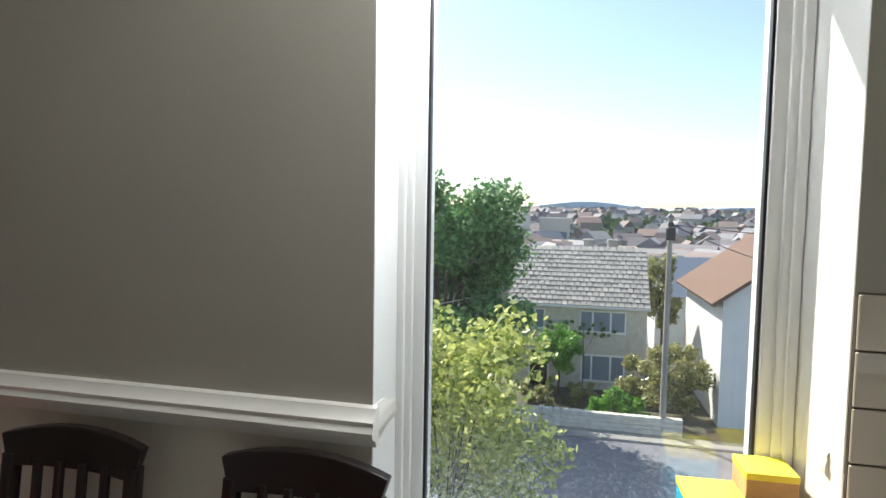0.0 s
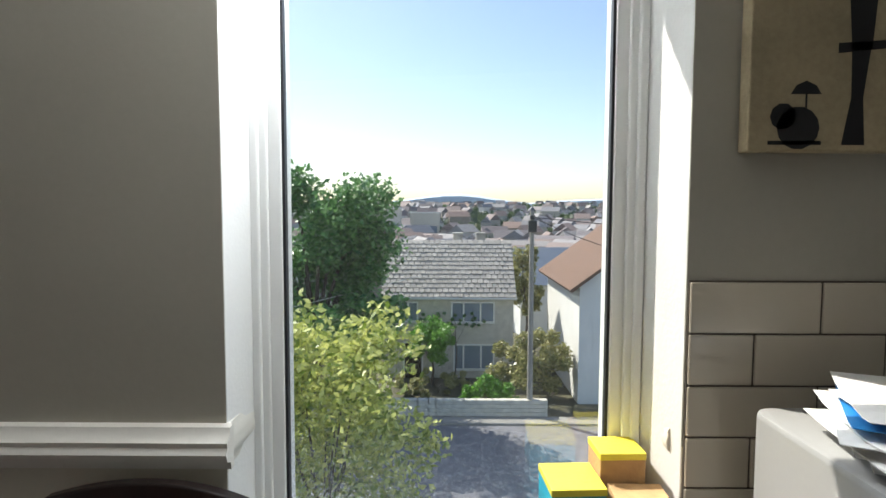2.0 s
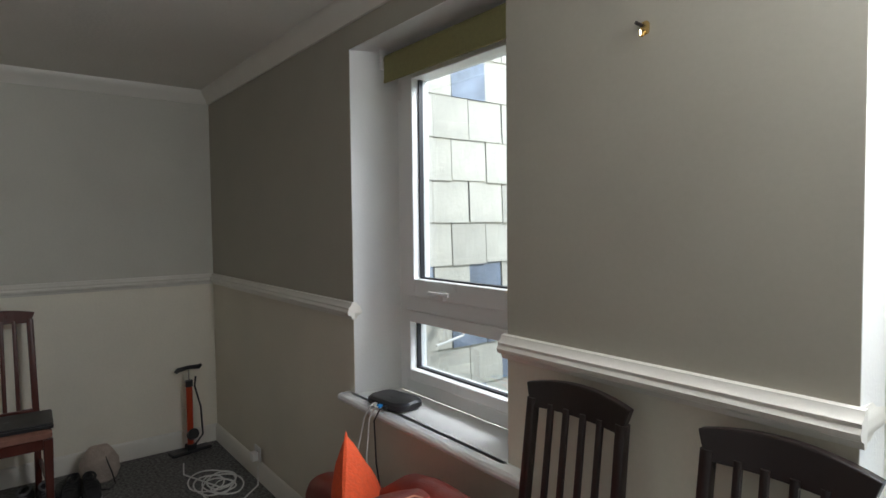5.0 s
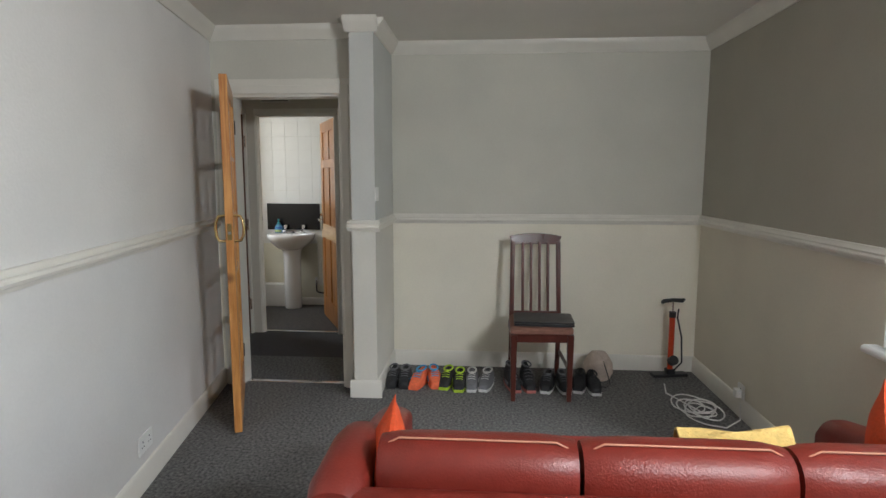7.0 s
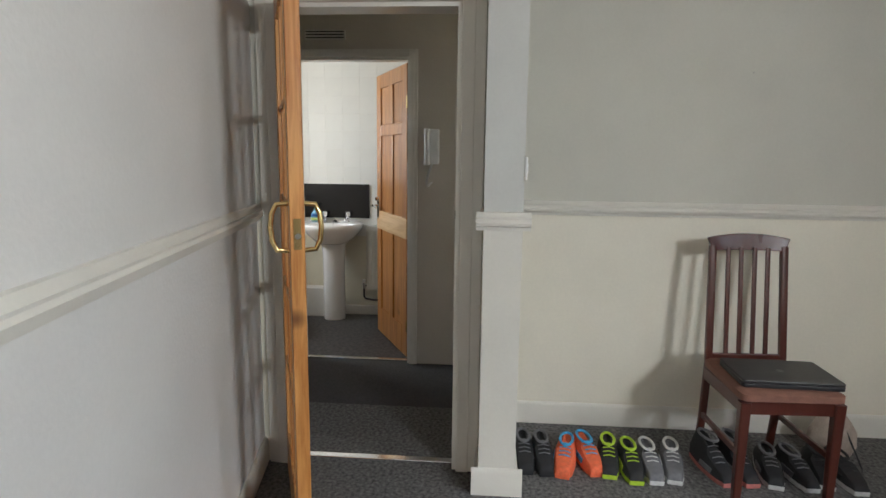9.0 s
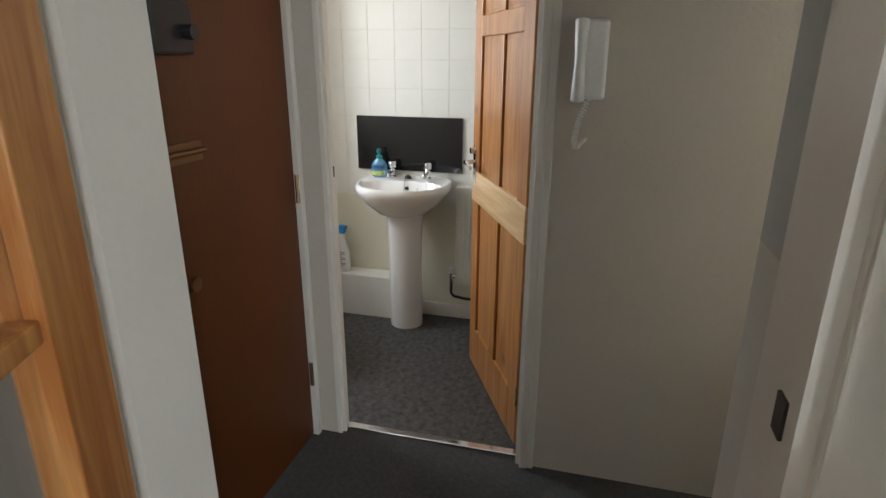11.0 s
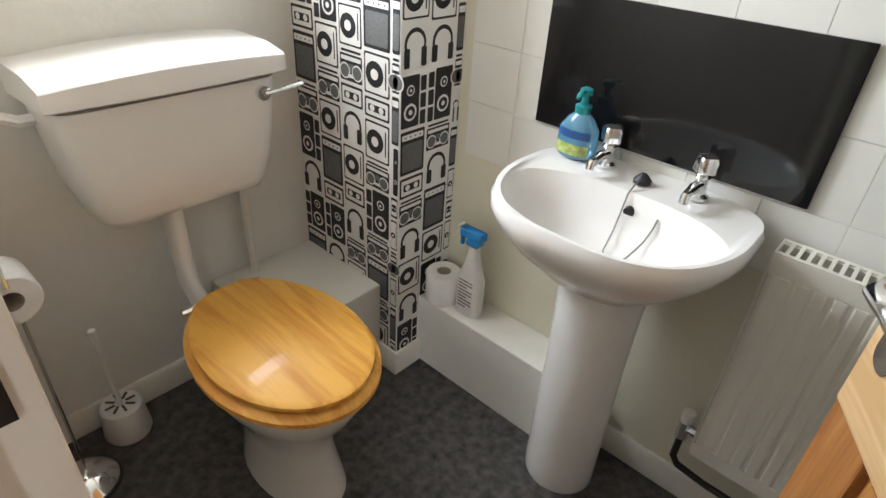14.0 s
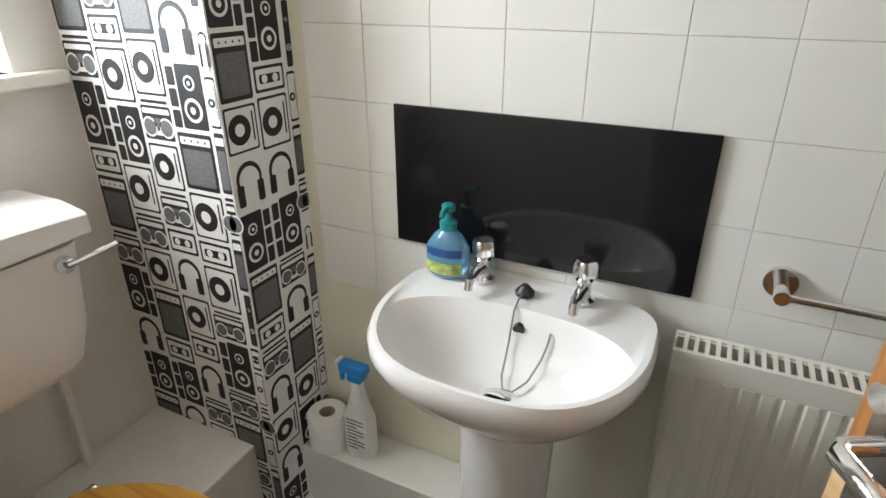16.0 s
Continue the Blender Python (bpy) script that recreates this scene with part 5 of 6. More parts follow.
part("gauge", Mesh().tube([(0.02, 0.0, 0.12), (0.055, 0.0, 0.14)], 0.034, 18), M_BLACK, pu, "round pressure gauge", 0, True)
part("hose", Mesh().tube([(0.02, 0.02, 0.05), (0.05, 0.06, 0.12), (0.03, 0.06, 0.3), (0.015, 0.03, 0.44), (0.0, 0.045, 0.5)], 0.006, 8), M_BLACK, pu, "", 0, True)
cb = []
for i in range(260):
    s = i / 259
    a = s * 2 * math.pi * 6
    r = 0.13 + 0.06 * math.sin(a * 0.37) + 0.02 * math.sin(a * 1.7)
    cb.append((-2.98 + 0.9 * r * math.cos(a) + 0.16 * (s - 0.5), -0.22 + 0.75 * r * math.sin(a) * 0.9, 0.006 + 0.012 * abs(math.sin(a * 1.3))))
cb = [(-3.42, -0.30, 0.006), (-3.25, -0.34, 0.006)] + cb + [(-2.72, -0.16, 0.006), (-2.78, -0.06, 0.03), (-2.86, -0.03, 0.10)]
tagged(part("extension_cable", Mesh().tube(cb, 0.0045, 6), M_CABLE, None, "", 0, True), "coiled white cable lying on the carpet", "cable")


def socket(name, m, label, double=False):
    s = thing(name, m, label, "socket")
    w = 0.073 if double else 0.043
    part("plate", B(((-w, -0.009, -0.043), (w, 0, 0.043))), M_WHITE, s, "", 0.003)
    for cx in ((-0.036, 0.036) if double else (0,)):
        part("pin_holes", B(((cx - 0.004, -0.0096, 0.008), (cx + 0.004, -0.009, 0.018)), ((cx - 0.014, -0.0096, -0.014), (cx - 0.006, -0.009, -0.009)), ((cx + 0.006, -0.0096, -0.014), (cx + 0.014, -0.009, -0.009))), M_GASKET, s)
    return s


socket("wall_socket", pose(-2.88, -0.017, 0.17), "white wall socket above the skirting")
tagged(part("plug", Mesh().box((-2.90, -0.062, 0.135), (-2.855, -0.0267, 0.185)), M_WHITE, None, "", 0.006), "white plug in the wall socket", "plug")
q = LW0 + LWD * 1.35
socket("wall_socket", pose(q.x + LWN.x * 0.002, q.y + LWN.y * 0.002, 0.215, 0, 0, 190), "white double socket low on the white wall", True)
swi = thing("light_switch", pose(-3.075, -2.252, 1.33, 0, 0, 180), "white light switch on the pier's side", "switch")
part("plate", B(((-0.043, -0.010, -0.043), (0.043, 0, 0.043))), M_WHITE, swi, "", 0.003)
part("rocker", B(((-0.012, -0.015, -0.018), (0.012, -0.010, 0.018))), M_WHITE, swi, "", 0.002)
hk = thing("picture_hook", pose(-0.38, 0, 1.93), "small brass picture hook on the wall", "hook")
part("plate", Mesh().loft([[(px, y, pz) for px, pz in rounded(0.022, 0.030, 0.008)] for y in (0, -0.003)]), M_BRASS, hk)
part("prong", Mesh().tube([(0, -0.003, -0.005), (0, -0.012, -0.02), (0, -0.02, -0.02), (0, -0.022, -0.008)], 0.003, 6), M_BRASS, hk, "", 0, True)
part("prong", Mesh().tube([(-0.008, -0.003, 0.008), (-0.012, -0.02, 0.012)], 0.004, 6), M_DARKWOOD, hk)
nail = tagged(part("wall_nail", Mesh().tube([(-3.73, -1.16, 1.78), (-3.715, -1.16, 1.782)], 0.004, 6), M_CHROME, None), "small bent nail stuck in the grey wall", "nail")

rt = thing("router", pose(-1.50, 0.035, SILL2 + 0.0005, 0, 0, 8), "black flat router on the window sill", "router")
part("case", Mesh().loft([[(px, py, z) for px, py in rounded(w, d, 0.04)] for z, w, d in ((0.004, 0.20, 0.12), (0.010, 0.215, 0.135), (0.028, 0.215, 0.135), (0.036, 0.20, 0.12))]), M_BLACK, rt, "", 0, True)
part("badge", Mesh().loft([[(px * 1.6, -0.01 + py * 0.6, z) for px, py in circle(0, 0, 0.012)] for z in (0.036, 0.0366)]), M_PRINT_GREY, rt)
part("foot", B(((-0.07, -0.04, 0), (0.07, 0.04, 0.006))), M_BLACK, rt)
for x, mm in ((-0.03, M_CABLE), (0.0, M_BLUE), (0.03, M_BLACK)):
    part("plug", B(((x - 0.008, -0.085, 0.010), (x + 0.008, -0.06, 0.022))), mm, rt, "", 0.002)
    part("cable", Mesh().tube([(x, -0.08, 0.016), (x, -0.10, 0.015), (x - 0.02, -0.112, -0.03), (x - 0.05 + x, -0.105, -0.2), (x - 0.02, -0.07, -0.40), (x, -0.05, -0.6)], 0.003, 6), M_BLACK if mm == M_BLACK else M_CABLE, rt, "", 0, True)


def carton(at, w, d, h, top, side, label, open_top=False):
    c = thing("carton", at, label, "box", "boxes on the sill")
    part("body", B(((-w / 2, -d / 2, 0), (w / 2, d / 2, h - 0.002))), side, c, "", 0.0015)
    if open_top:
        part("flap", Mesh().box((-w / 2, -d / 2 - 0.04, h - 0.004), (w / 2, -d / 2, h)), top, c)
        part("flap", Mesh().box((-w / 2, -d / 2, h - 0.002), (w / 2, d / 2, h + 0.001)), top, c)
    else:
        part("lid", B(((-w / 2 - 0.001, -d / 2 - 0.001, h - 0.012), (w / 2 + 0.001, d / 2 + 0.001, h))), top, c, "yellow lid", 0.0015)
        part("tear_strip", B(((-w / 2 + 0.02, -d / 2 - 0.0016, h * 0.35), (w / 2 - 0.02, -d / 2 - 0.0004, h * 0.6))), M_WHITE, c)


M_YBOX, M_TBOX, M_CARD = mat("yellow_card", (0.78, 0.66, 0.06), 0.5, scale=20, vary=0.12, bump=0.05), mat("teal_card", (0.02, 0.36, 0.50), 0.5, scale=20, vary=0.1, bump=0.05), mat("brown_card", (0.48, 0.30, 0.14), 0.85, scale=25, vary=0.15, bump=0.2)
carton(pose(0.613, 0.045, SILL1 + 0.0005, 0, 0, 3), 0.090, 0.10, 0.240, M_YBOX, M_TBOX, "teal and yellow carton standing on the sill")
carton(pose(0.700, 0.084, SILL1 + 0.0005, 0, 0, 2), 0.078, 0.075, 0.278, M_YBOX, M_CARD, "tall card carton with a yellow top on the sill")
carton(pose(0.716, 0.010, SILL1 + 0.0005, 0, 0, -2), 0.088, 0.060, 0.228, M_CARD, M_CARD, "small brown open card box on the sill", True)

# fridge, papers and picture beside the window
fg = thing("fridge", pose(0.832, -0.05, -0.0), "pale grey fridge with rounded edges beside the window", "fridge")
part("body", Mesh().loft([[(0.29 + px, -0.25 + py, z) for px, py in rounded(0.56, 0.44, 0.03)] for z in (0.02, 0.03, 1.215, 1.225)]), M_ALU, fg, "", 0.006, True)
part("door", Mesh().loft([[(0.29 + px, y, 0.63 + pz) for px, pz in rounded(0.56, 1.17, 0.05)] for y in (-0.475, -0.52, -0.53)]), M_ALU, fg, "", 0.006, True)
part("trim_strip", Mesh().tube([(0.025, -0.471, 1.16), (0.045, -0.471, 1.19), (0.2, -0.471, 1.19), (0.5, -0.471, 1.19)], 0.006, 8), M_WHITE, fg, "", 0, True)
part("plinth", B(((0.03, -0.45, 0), (0.55, -0.06, 0.02))), M_BLACK, fg)
rp = random.Random(8)
for i in range(9):
    p = Mesh()
    curl = rp.uniform(0.0, 0.012)
    rings = [[(-0.105 + 0.21 * t, y, z + curl * (2 * t - 1) ** 4) for y, z in ((-0.148, 0), (0.148, 0), (0.148, 0.0012), (-0.148, 0.0012))] for t in [j / 6 for j in range(7)]]
    sheet = part("paper_sheet", p.loft(rings), M_BLUE if i == 6 else M_PAPER, None, "", 0, True, at=pose(1.02 + rp.uniform(-0.02, 0.02), -0.28 + rp.uniform(-0.015, 0.015), 1.2265 + i * 0.0065, 0, rp.uniform(-1, 1), 70 + rp.uniform(-13, 13)))
    tagged(sheet, "blue-edged sheet in a loose stack on the fridge" if i == 6 else "loose white paper sheet stacked on the fridge", "paper", "papers on the fridge")
pt = thing("canvas_picture", pose(0.85, -0.002, 1.60), "tan canvas picture with dark stencilled shapes", "picture")
part("canvas", B(((0, -0.03, 0), (0.55, 0, 0.62))), mat("tan_canvas", (0.38, 0.31, 0.19), 0.85, scale=9, vary=0.25, bump=0.2), pt, "", 0.003)
st_ = Mesh()
for pts in (circle(0.075, 0.035, 0.032, 14), circle(0.052, 0.052, 0.02, 10), [(0.062, 0.085), (0.07, 0.098), (0.085, 0.105), (0.10, 0.098), (0.108, 0.085)], rect(0.084, 0.05, 0.087, 0.09, 0.001), rect(0.03, 0.01, 0.11, 0.016, 0.001),
            [(0.14, 0.01), (0.175, 0.01), (0.17, 0.08), (0.178, 0.15), (0.15, 0.15), (0.152, 0.08)], [(0.15, 0.15), (0.18, 0.15), (0.188, 0.27), (0.175, 0.36), (0.15, 0.36), (0.14, 0.27)], [(0.15, 0.30), (0.10, 0.285), (0.085, 0.30), (0.10, 0.31), (0.15, 0.33)],
            [(0.06, 0.285), (0.10, 0.275), (0.105, 0.285), (0.065, 0.30)], circle(0.163, 0.385, 0.022, 12), [(0.13, 0.145), (0.20, 0.152), (0.21, 0.165), (0.13, 0.16)],
            [(0.30, 0.02), (0.36, 0.02), (0.35, 0.2), (0.37, 0.33), (0.31, 0.34), (0.30, 0.2)], circle(0.34, 0.37, 0.026, 12), circle(0.27, 0.06, 0.03, 12)):
    st_.poly([(x, -0.0305, z) for x, z in pts])
part("stencil", st_, M_PRINT_BLACK, pt, "dark stencilled shapes")

# ---- outside ----
GZ = -8.5
M_ASPHALT = mat("asphalt", (0.15, 0.15, 0.165), 0.9, scale=3, vary=0.3, bump=0.3, fine=60)
M_ROOF = mat("weathered_roof_tile", (0.40, 0.37, 0.33), 0.85, scale=3, vary=0.35, bump=0.4, fine=30, rand=0.5)
M_STONE = mat("pale_house_stone", (0.56, 0.53, 0.46), 0.85, scale=3, vary=0.25, bump=0.5, fine=14)
M_RENDER = mat("white_render", (0.72, 0.71, 0.68), 0.85, scale=1, vary=0.08, bump=0.2)
M_BROWNROOF = mat("brown_roof", (0.15, 0.085, 0.055), 0.85, scale=2, vary=0.2, bump=0.4, fine=20)
M_EARTH = mat("garden_ground", (0.085, 0.08, 0.045), 0.95, scale=1.2, vary=0.5, bump=0.5, fine=8)
M_BARK = mat("bark", (0.08, 0.06, 0.045), 0.9, scale=8, vary=0.3, bump=0.5)
M_SHADEGLASS = mat("house_window_glass", (0.20, 0.25, 0.31), 0.08, scale=1, vary=0.2, bump=0)
M_SLATE = mat("pale_slate", (0.44, 0.42, 0.36), 0.8, scale=5, vary=0.3, bump=0.35, fine=40, rand=0.35)
M_SLATE_DARK = mat("blue_grey_slate", (0.16, 0.19, 0.24), 0.6, scale=9, vary=0.5, bump=0.3, fine=40)


def ground_z(x, y):
    if y < 45:
        return GZ
    if y < 140:
        return GZ - 6.5 * (y - 45) / 95
    if y < 700:
        return GZ - 6.5 + 13.0 * (y - 140) / 560
    return GZ + 6.5 + 10.5 * min(1, (y - 700) / 900)


m = Mesh()
ys_ = [-40, 0, 15, 26, 40, 45, 60, 80, 110, 140, 200, 300, 450, 700, 1000, 1600, 2600]
xs_ = [-1.0, -0.6, -0.3, -0.1, 0, 0.1, 0.3, 0.6, 1.0]
rows2 = []
for y in ys_:
    rows2.append([(u * (60 + abs(y) * 1.1), y, ground_z(0, y)) for u in xs_])
m.loft(rows2, cap=False, close=False)
structure("ground", m, M_EARTH, "garden and town ground sloping down to the valley", "ground")
structure("road", B(((-40, 13, GZ), (40, 25.3, GZ + 0.01))), M_ASPHALT, "sunlit grey asphalt road", "road")
structure("pavement", B(((-40, 25.3, GZ), (40, 26.2, GZ + 0.12))), mat("pavement_slab", (0.26, 0.25, 0.23), 0.9, scale=2, vary=0.2, bump=0.3), "pale kerb and pavement", "pavement", 0.02)


def house_window(parent, x0, x1, z0, z1, y, mull):
    w = part("window", B(((x0, y - 0.05, z0), (x0 + 0.09, y + 0.05, z1)), ((x1 - 0.09, y - 0.05, z0), (x1, y + 0.05, z1)), ((x0, y - 0.05, z0 - 0.06), (x1, y + 0.05, z0 + 0.08)), ((x0, y - 0.05, z1 - 0.09), (x1, y + 0.05, z1)),
                            *[((q - 0.05, y - 0.05, z0), (q + 0.05, y + 0.05, z1)) for q in mull]), M_UPVC, parent, "white framed window", 0.01)
    part("pane", B(((x0 + 0.05, y - 0.01, z0 + 0.05), (x1 - 0.05, y + 0.01, z1 - 0.05))), M_SHADEGLASS, w)
    part("curtain", Mesh().loft([[(x0 + 0.1 + (x1 - x0 - 0.2) * i / 24, y + 0.06 + 0.03 * (i % 2), z) for i in range(25)] for z in (z0 + 0.08, z1 - 0.1)], cap=False, close=False), M_RENDER, w)


HX0, HX1, HY0, HY1, EZ, RZ = -3.4, 4.62, 33.0, 39.0, -3.55, -0.42
hs1 = thing("house", pose(0, 0, 0), "stone semi-detached house with a weathered tiled roof and ivy", "house")
part("wall", B(((HX0 + 0.15, HY0, GZ), (HX1 - 0.15, HY1, EZ))), M_STONE, hs1)
mr = Mesh()
yr = (HY0 + HY1) / 2
mr.loft([[(x, HY0 - 0.3, EZ - 0.12), (x, yr, RZ - 0.06), (x, HY1 + 0.3, EZ - 0.12)] for x in (HX0, HX1)])
roof = part("roof", mr, M_STONE, hs1)
part("gutter", Mesh().tube([(HX0, HY0 - 0.36, EZ - 0.12), (HX1, HY0 - 0.36, EZ - 0.12)], 0.08, 8), M_RENDER, hs1, "pale gutter")
for cx in (0.9, 2.4):
    part("chimney", B(((cx, yr + 0.3, RZ - 0.8), (cx + 0.6, yr + 1.0, RZ + 0.5)), ((cx - 0.05, yr + 0.25, RZ + 0.38), (cx + 0.65, yr + 1.05, RZ + 0.47))), M_ROOF, hs1, "weathered chimney stack", 0.02)
house_window(hs1, 0.75, 3.35, -5.15, -3.9, HY0, (1.5, 2.5))
house_window(hs1, -2.4, -1.2, -5.1, -3.9, HY0, (-1.8,))
house_window(hs1, 0.9, 3.35, -8.0, -6.45, HY0, (1.5, 2.55))
part("door", B(((-2.0, HY0 - 0.05, GZ), (-1.0, HY0 + 0.02, -6.4))), M_DARKWOOD, hs1, "dark front door")
part("door_frame", B(((-2.1, HY0 - 0.06, GZ), (-2.0, HY0 + 0.02, -6.3)), ((-1.0, HY0 - 0.06, GZ), (-0.9, HY0 + 0.02, -6.3)), ((-2.0, HY0 - 0.06, -6.4), (-1.0, HY0 + 0.02, -6.3))), M_UPVC, hs1)
hs2 = thing("house", pose(11.3, 32.6, 1.05, 0, 0, 90), "white rendered house with a brown tiled roof", "house")
part("wall", B(((-4.2, -3.4, GZ - 2.5), (5, 4, -3.4))), M_RENDER, hs2)
part("gable", Mesh().loft([[(x, -3.4, -3.4), (x, 0.3, -0.7), (x, 4, -3.4)] for x in (-4.2, 5)]), M_RENDER, hs2)
rm = Mesh()
for s in (0, 1):
    a = (-3.9, -3.7) if s == 0 else (4.5, -3.7)
    rm.loft([[(x, a[0], a[1]), (x, 0.3, -0.55), (x, 0.3, -0.4), (x, a[0] * 1.02, a[1] + 0.15)] for x in (-4.6, 5.4)])
part("roof", rm, M_BROWNROOF, hs2, "brown tiled roof")
part("gutter", Mesh().tube([(-4.6, -3.95, -3.66), (5.4, -3.95, -3.66)], 0.07, 8), M_RENDER, hs2)
for nm, x, y, w, h in (("house", 9.0, 48, 6, 3.2), ("house", 2.6, 52, 7, 3.0)):
    o = thing("house", pose(x, y, 0, 0, 0, rp.uniform(-10, 10)), "distant house with a grey slate roof", "house")
    part("wall", B(((-w / 2, -3, GZ - 2), (w / 2, 3, -4.2))), M_RENDER, o)
    part("roof", Mesh().loft([[(q_, -3.4, -4.4), (q_, 0, -1.6), (q_, 3.4, -4.4)] for q_ in (-w / 2 - 0.3, w / 2 + 0.3)]), M_SLATE_DARK, o)
wallg = Mesh()
rw = random.Random(2)
x = -6.0
while x < 5.0:
    l = rw.uniform(0.35, 0.6)
    for r in range(4):
        wallg.box((x + rw.uniform(-0.1, 0.0), 26.25, GZ + 0.1 + r * 0.2), (x + l, 26.6 + rw.uniform(-0.03, 0.03), GZ + 0.29 + r * 0.2))
    x += l
tagged(part("garden_wall", wallg, M_STONE, None, "", 0.02), "low rough stone garden wall by the road", "garden wall")
pole = thing("telegraph_pole", pose(4.52, 26.5, GZ), "tall wooden telegraph pole with a metal box", "pole")
part("shaft", Mesh().tube([(0, 0, 0), (0, 0, 10.0)], [0.15, 0.105], 12), mat("weathered_wood", (0.34, 0.31, 0.27), 0.9, scale=4, vary=0.25, bump=0.4, stretch=(1, 1, 0.1)), pole, "", 0, True)
part("junction_box", B(((-0.2, -0.24, 9.0), (0.2, -0.1, 9.55)), ((-0.12, -0.2, 9.6), (0.12, -0.05, 9.8))), M_BLACK, pole, "dark junction box", 0.03)
part("step_bolt", Mesh().tube([(-0.25, 0, 8.4), (0.25, 0, 8.4)], 0.02, 6), M_BLACK, pole)
for i, (p0, p1) in enumerate((((4.52, 26.5, 1.2), (30, 30, 0.4)), ((4.52, 26.5, 1.2), (14, 31, -1.2)), ((-9, 20, -3.0), (-1.2, 33, -2.4)))):
    p0, p1 = Vector(p0), Vector(p1)
    tagged(part("overhead_wire", Mesh().tube([p0.lerp(p1, k / 8) - Vector((0, 0, 0.5 * math.sin(k / 8 * math.pi) * (i < 2))) for k in range(9)], 0.02, 5), M_RENDER if i == 2 else M_BLACK, None), "thin overhead service wire", "wire")


def leafy(name, centre, radii, count, size, lm, base_z, label, category, seed, trunk_r, lumps=9, spread=1.15):
    """Trunk, limbs and a crown of many leaf blades gathered in uneven clumps."""
    r = random.Random(seed)
    c = Vector(centre)
    t = thing(name, pose(c.x, c.y, base_z), label, category)
    o = Vector((c.x, c.y, base_z))
    tm = Mesh().tube([Vector((0, 0, 0)), (c - o) * 0.4 + Vector((0.1, 0, 0)), (c - o) * 0.8], [trunk_r, trunk_r * 0.75, trunk_r * 0.4], 8)
    clumps = []
    for i in range(lumps * 4):
        d = Vector((r.gauss(0, 1), r.gauss(0, 1), r.gauss(0, 1))).normalized()
        f = r.uniform(0.45, 0.95)
        p = Vector((d.x * radii[0], d.y * radii[1], d.z * radii[2])) * f
        clumps.append((p, r.uniform(0.20, 0.38) * min(radii)))
        if i < lumps:
            tm.tube([(c - o) * 0.55, (c - o) + p * 0.5, (c - o) + p * 0.9], [trunk_r * 0.4, trunk_r * 0.22, trunk_r * 0.08], 5)
    part("trunk", tm, M_BARK, t, "", 0, True)
    cm = Mesh()
    for i in range(count):
        p, rad = r.choice(clumps)
        d = Vector((r.gauss(0, 1), r.gauss(0, 1), r.gauss(0, 1))).normalized()
        q0 = (c - o) + p + d * rad * r.uniform(0.35, spread)
        a = Vector((r.gauss(0, 1), r.gauss(0, 1), r.gauss(0, 0.7))).normalized()
        b = a.orthogonal().normalized()
        b = Matrix.Rotation(r.uniform(0, 6.28), 3, a) @ b
        s = size * r.uniform(0.6, 1.3)
        cm.poly([q0 - a * s, q0 + b * s * 0.5, q0 + a * s, q0 - b * s * 0.5])
    part("crown", cm, lm, t)


L_LIGHT = leaf_mat("yellow_green_leaves", (0.14, 0.22, 0.02), (0.78, 0.78, 0.26))
L_DARK = leaf_mat("dark_green_leaves", (0.04, 0.14, 0.04), (0.22, 0.42, 0.13))
L_MID = leaf_mat("shrub_leaves", (0.07, 0.22, 0.02), (0.26, 0.50, 0.08))
L_OLIVE = leaf_mat("olive_shrub_leaves", (0.18, 0.20, 0.06), (0.50, 0.46, 0.20))
leafy("tree", (-2.35, 11.6, -4.3), (2.6, 2.0, 3.9), 19000, 0.10, L_LIGHT, GZ, "young tree with sparse yellow-green sunlit leaves", "tree", 11, 0.07, 16, 1.75)
leafy("tree", (-6.0, 27.0, -2.0), (4.8, 3.4, 6.0), 34000, 0.17, L_DARK, GZ, "tall dense dark green tree beside the house", "tree", 12, 0.35, 14, 1.3)
leafy("shrub", (-0.35, 31.2, -5.9), (1.35, 1.2, 1.4), 9000, 0.09, L_MID, GZ, "clipped round green shrub in the front garden", "shrub", 13, 0.09, 10)
leafy("shrub", (4.9, 29.0, -6.4), (2.2, 1.5, 1.9), 9000, 0.11, L_OLIVE, GZ, "loose olive-green flowering shrub", "shrub", 14, 0.09, 10)
leafy("shrub", (2.5, 27.9, -7.8), (1.7, 0.9, 0.9), 6000, 0.09, L_MID, GZ, "low green hedge shrub behind the wall", "shrub", 15, 0.06, 8)
leafy("shrub", (6.2, 40.0, -3.6), (1.9, 1.6, 2.6), 7000, 0.13, L_OLIVE, GZ, "tall olive bush between the houses", "shrub", 16, 0.12, 8)
leafy("ivy", (1.0, 32.85, -4.9), (2.5, 0.12, 0.75), 2600, 0.10, L_DARK, GZ, "ivy creeping over the house front", "ivy", 17, 0.04, 6)
leafy("shrub", (0.0, 30.0, -7.9), (2.8, 1.2, 0.7), 5000, 0.10, L_OLIVE, GZ, "low mixed border plants in the front garden", "shrub", 18, 0.04, 6)

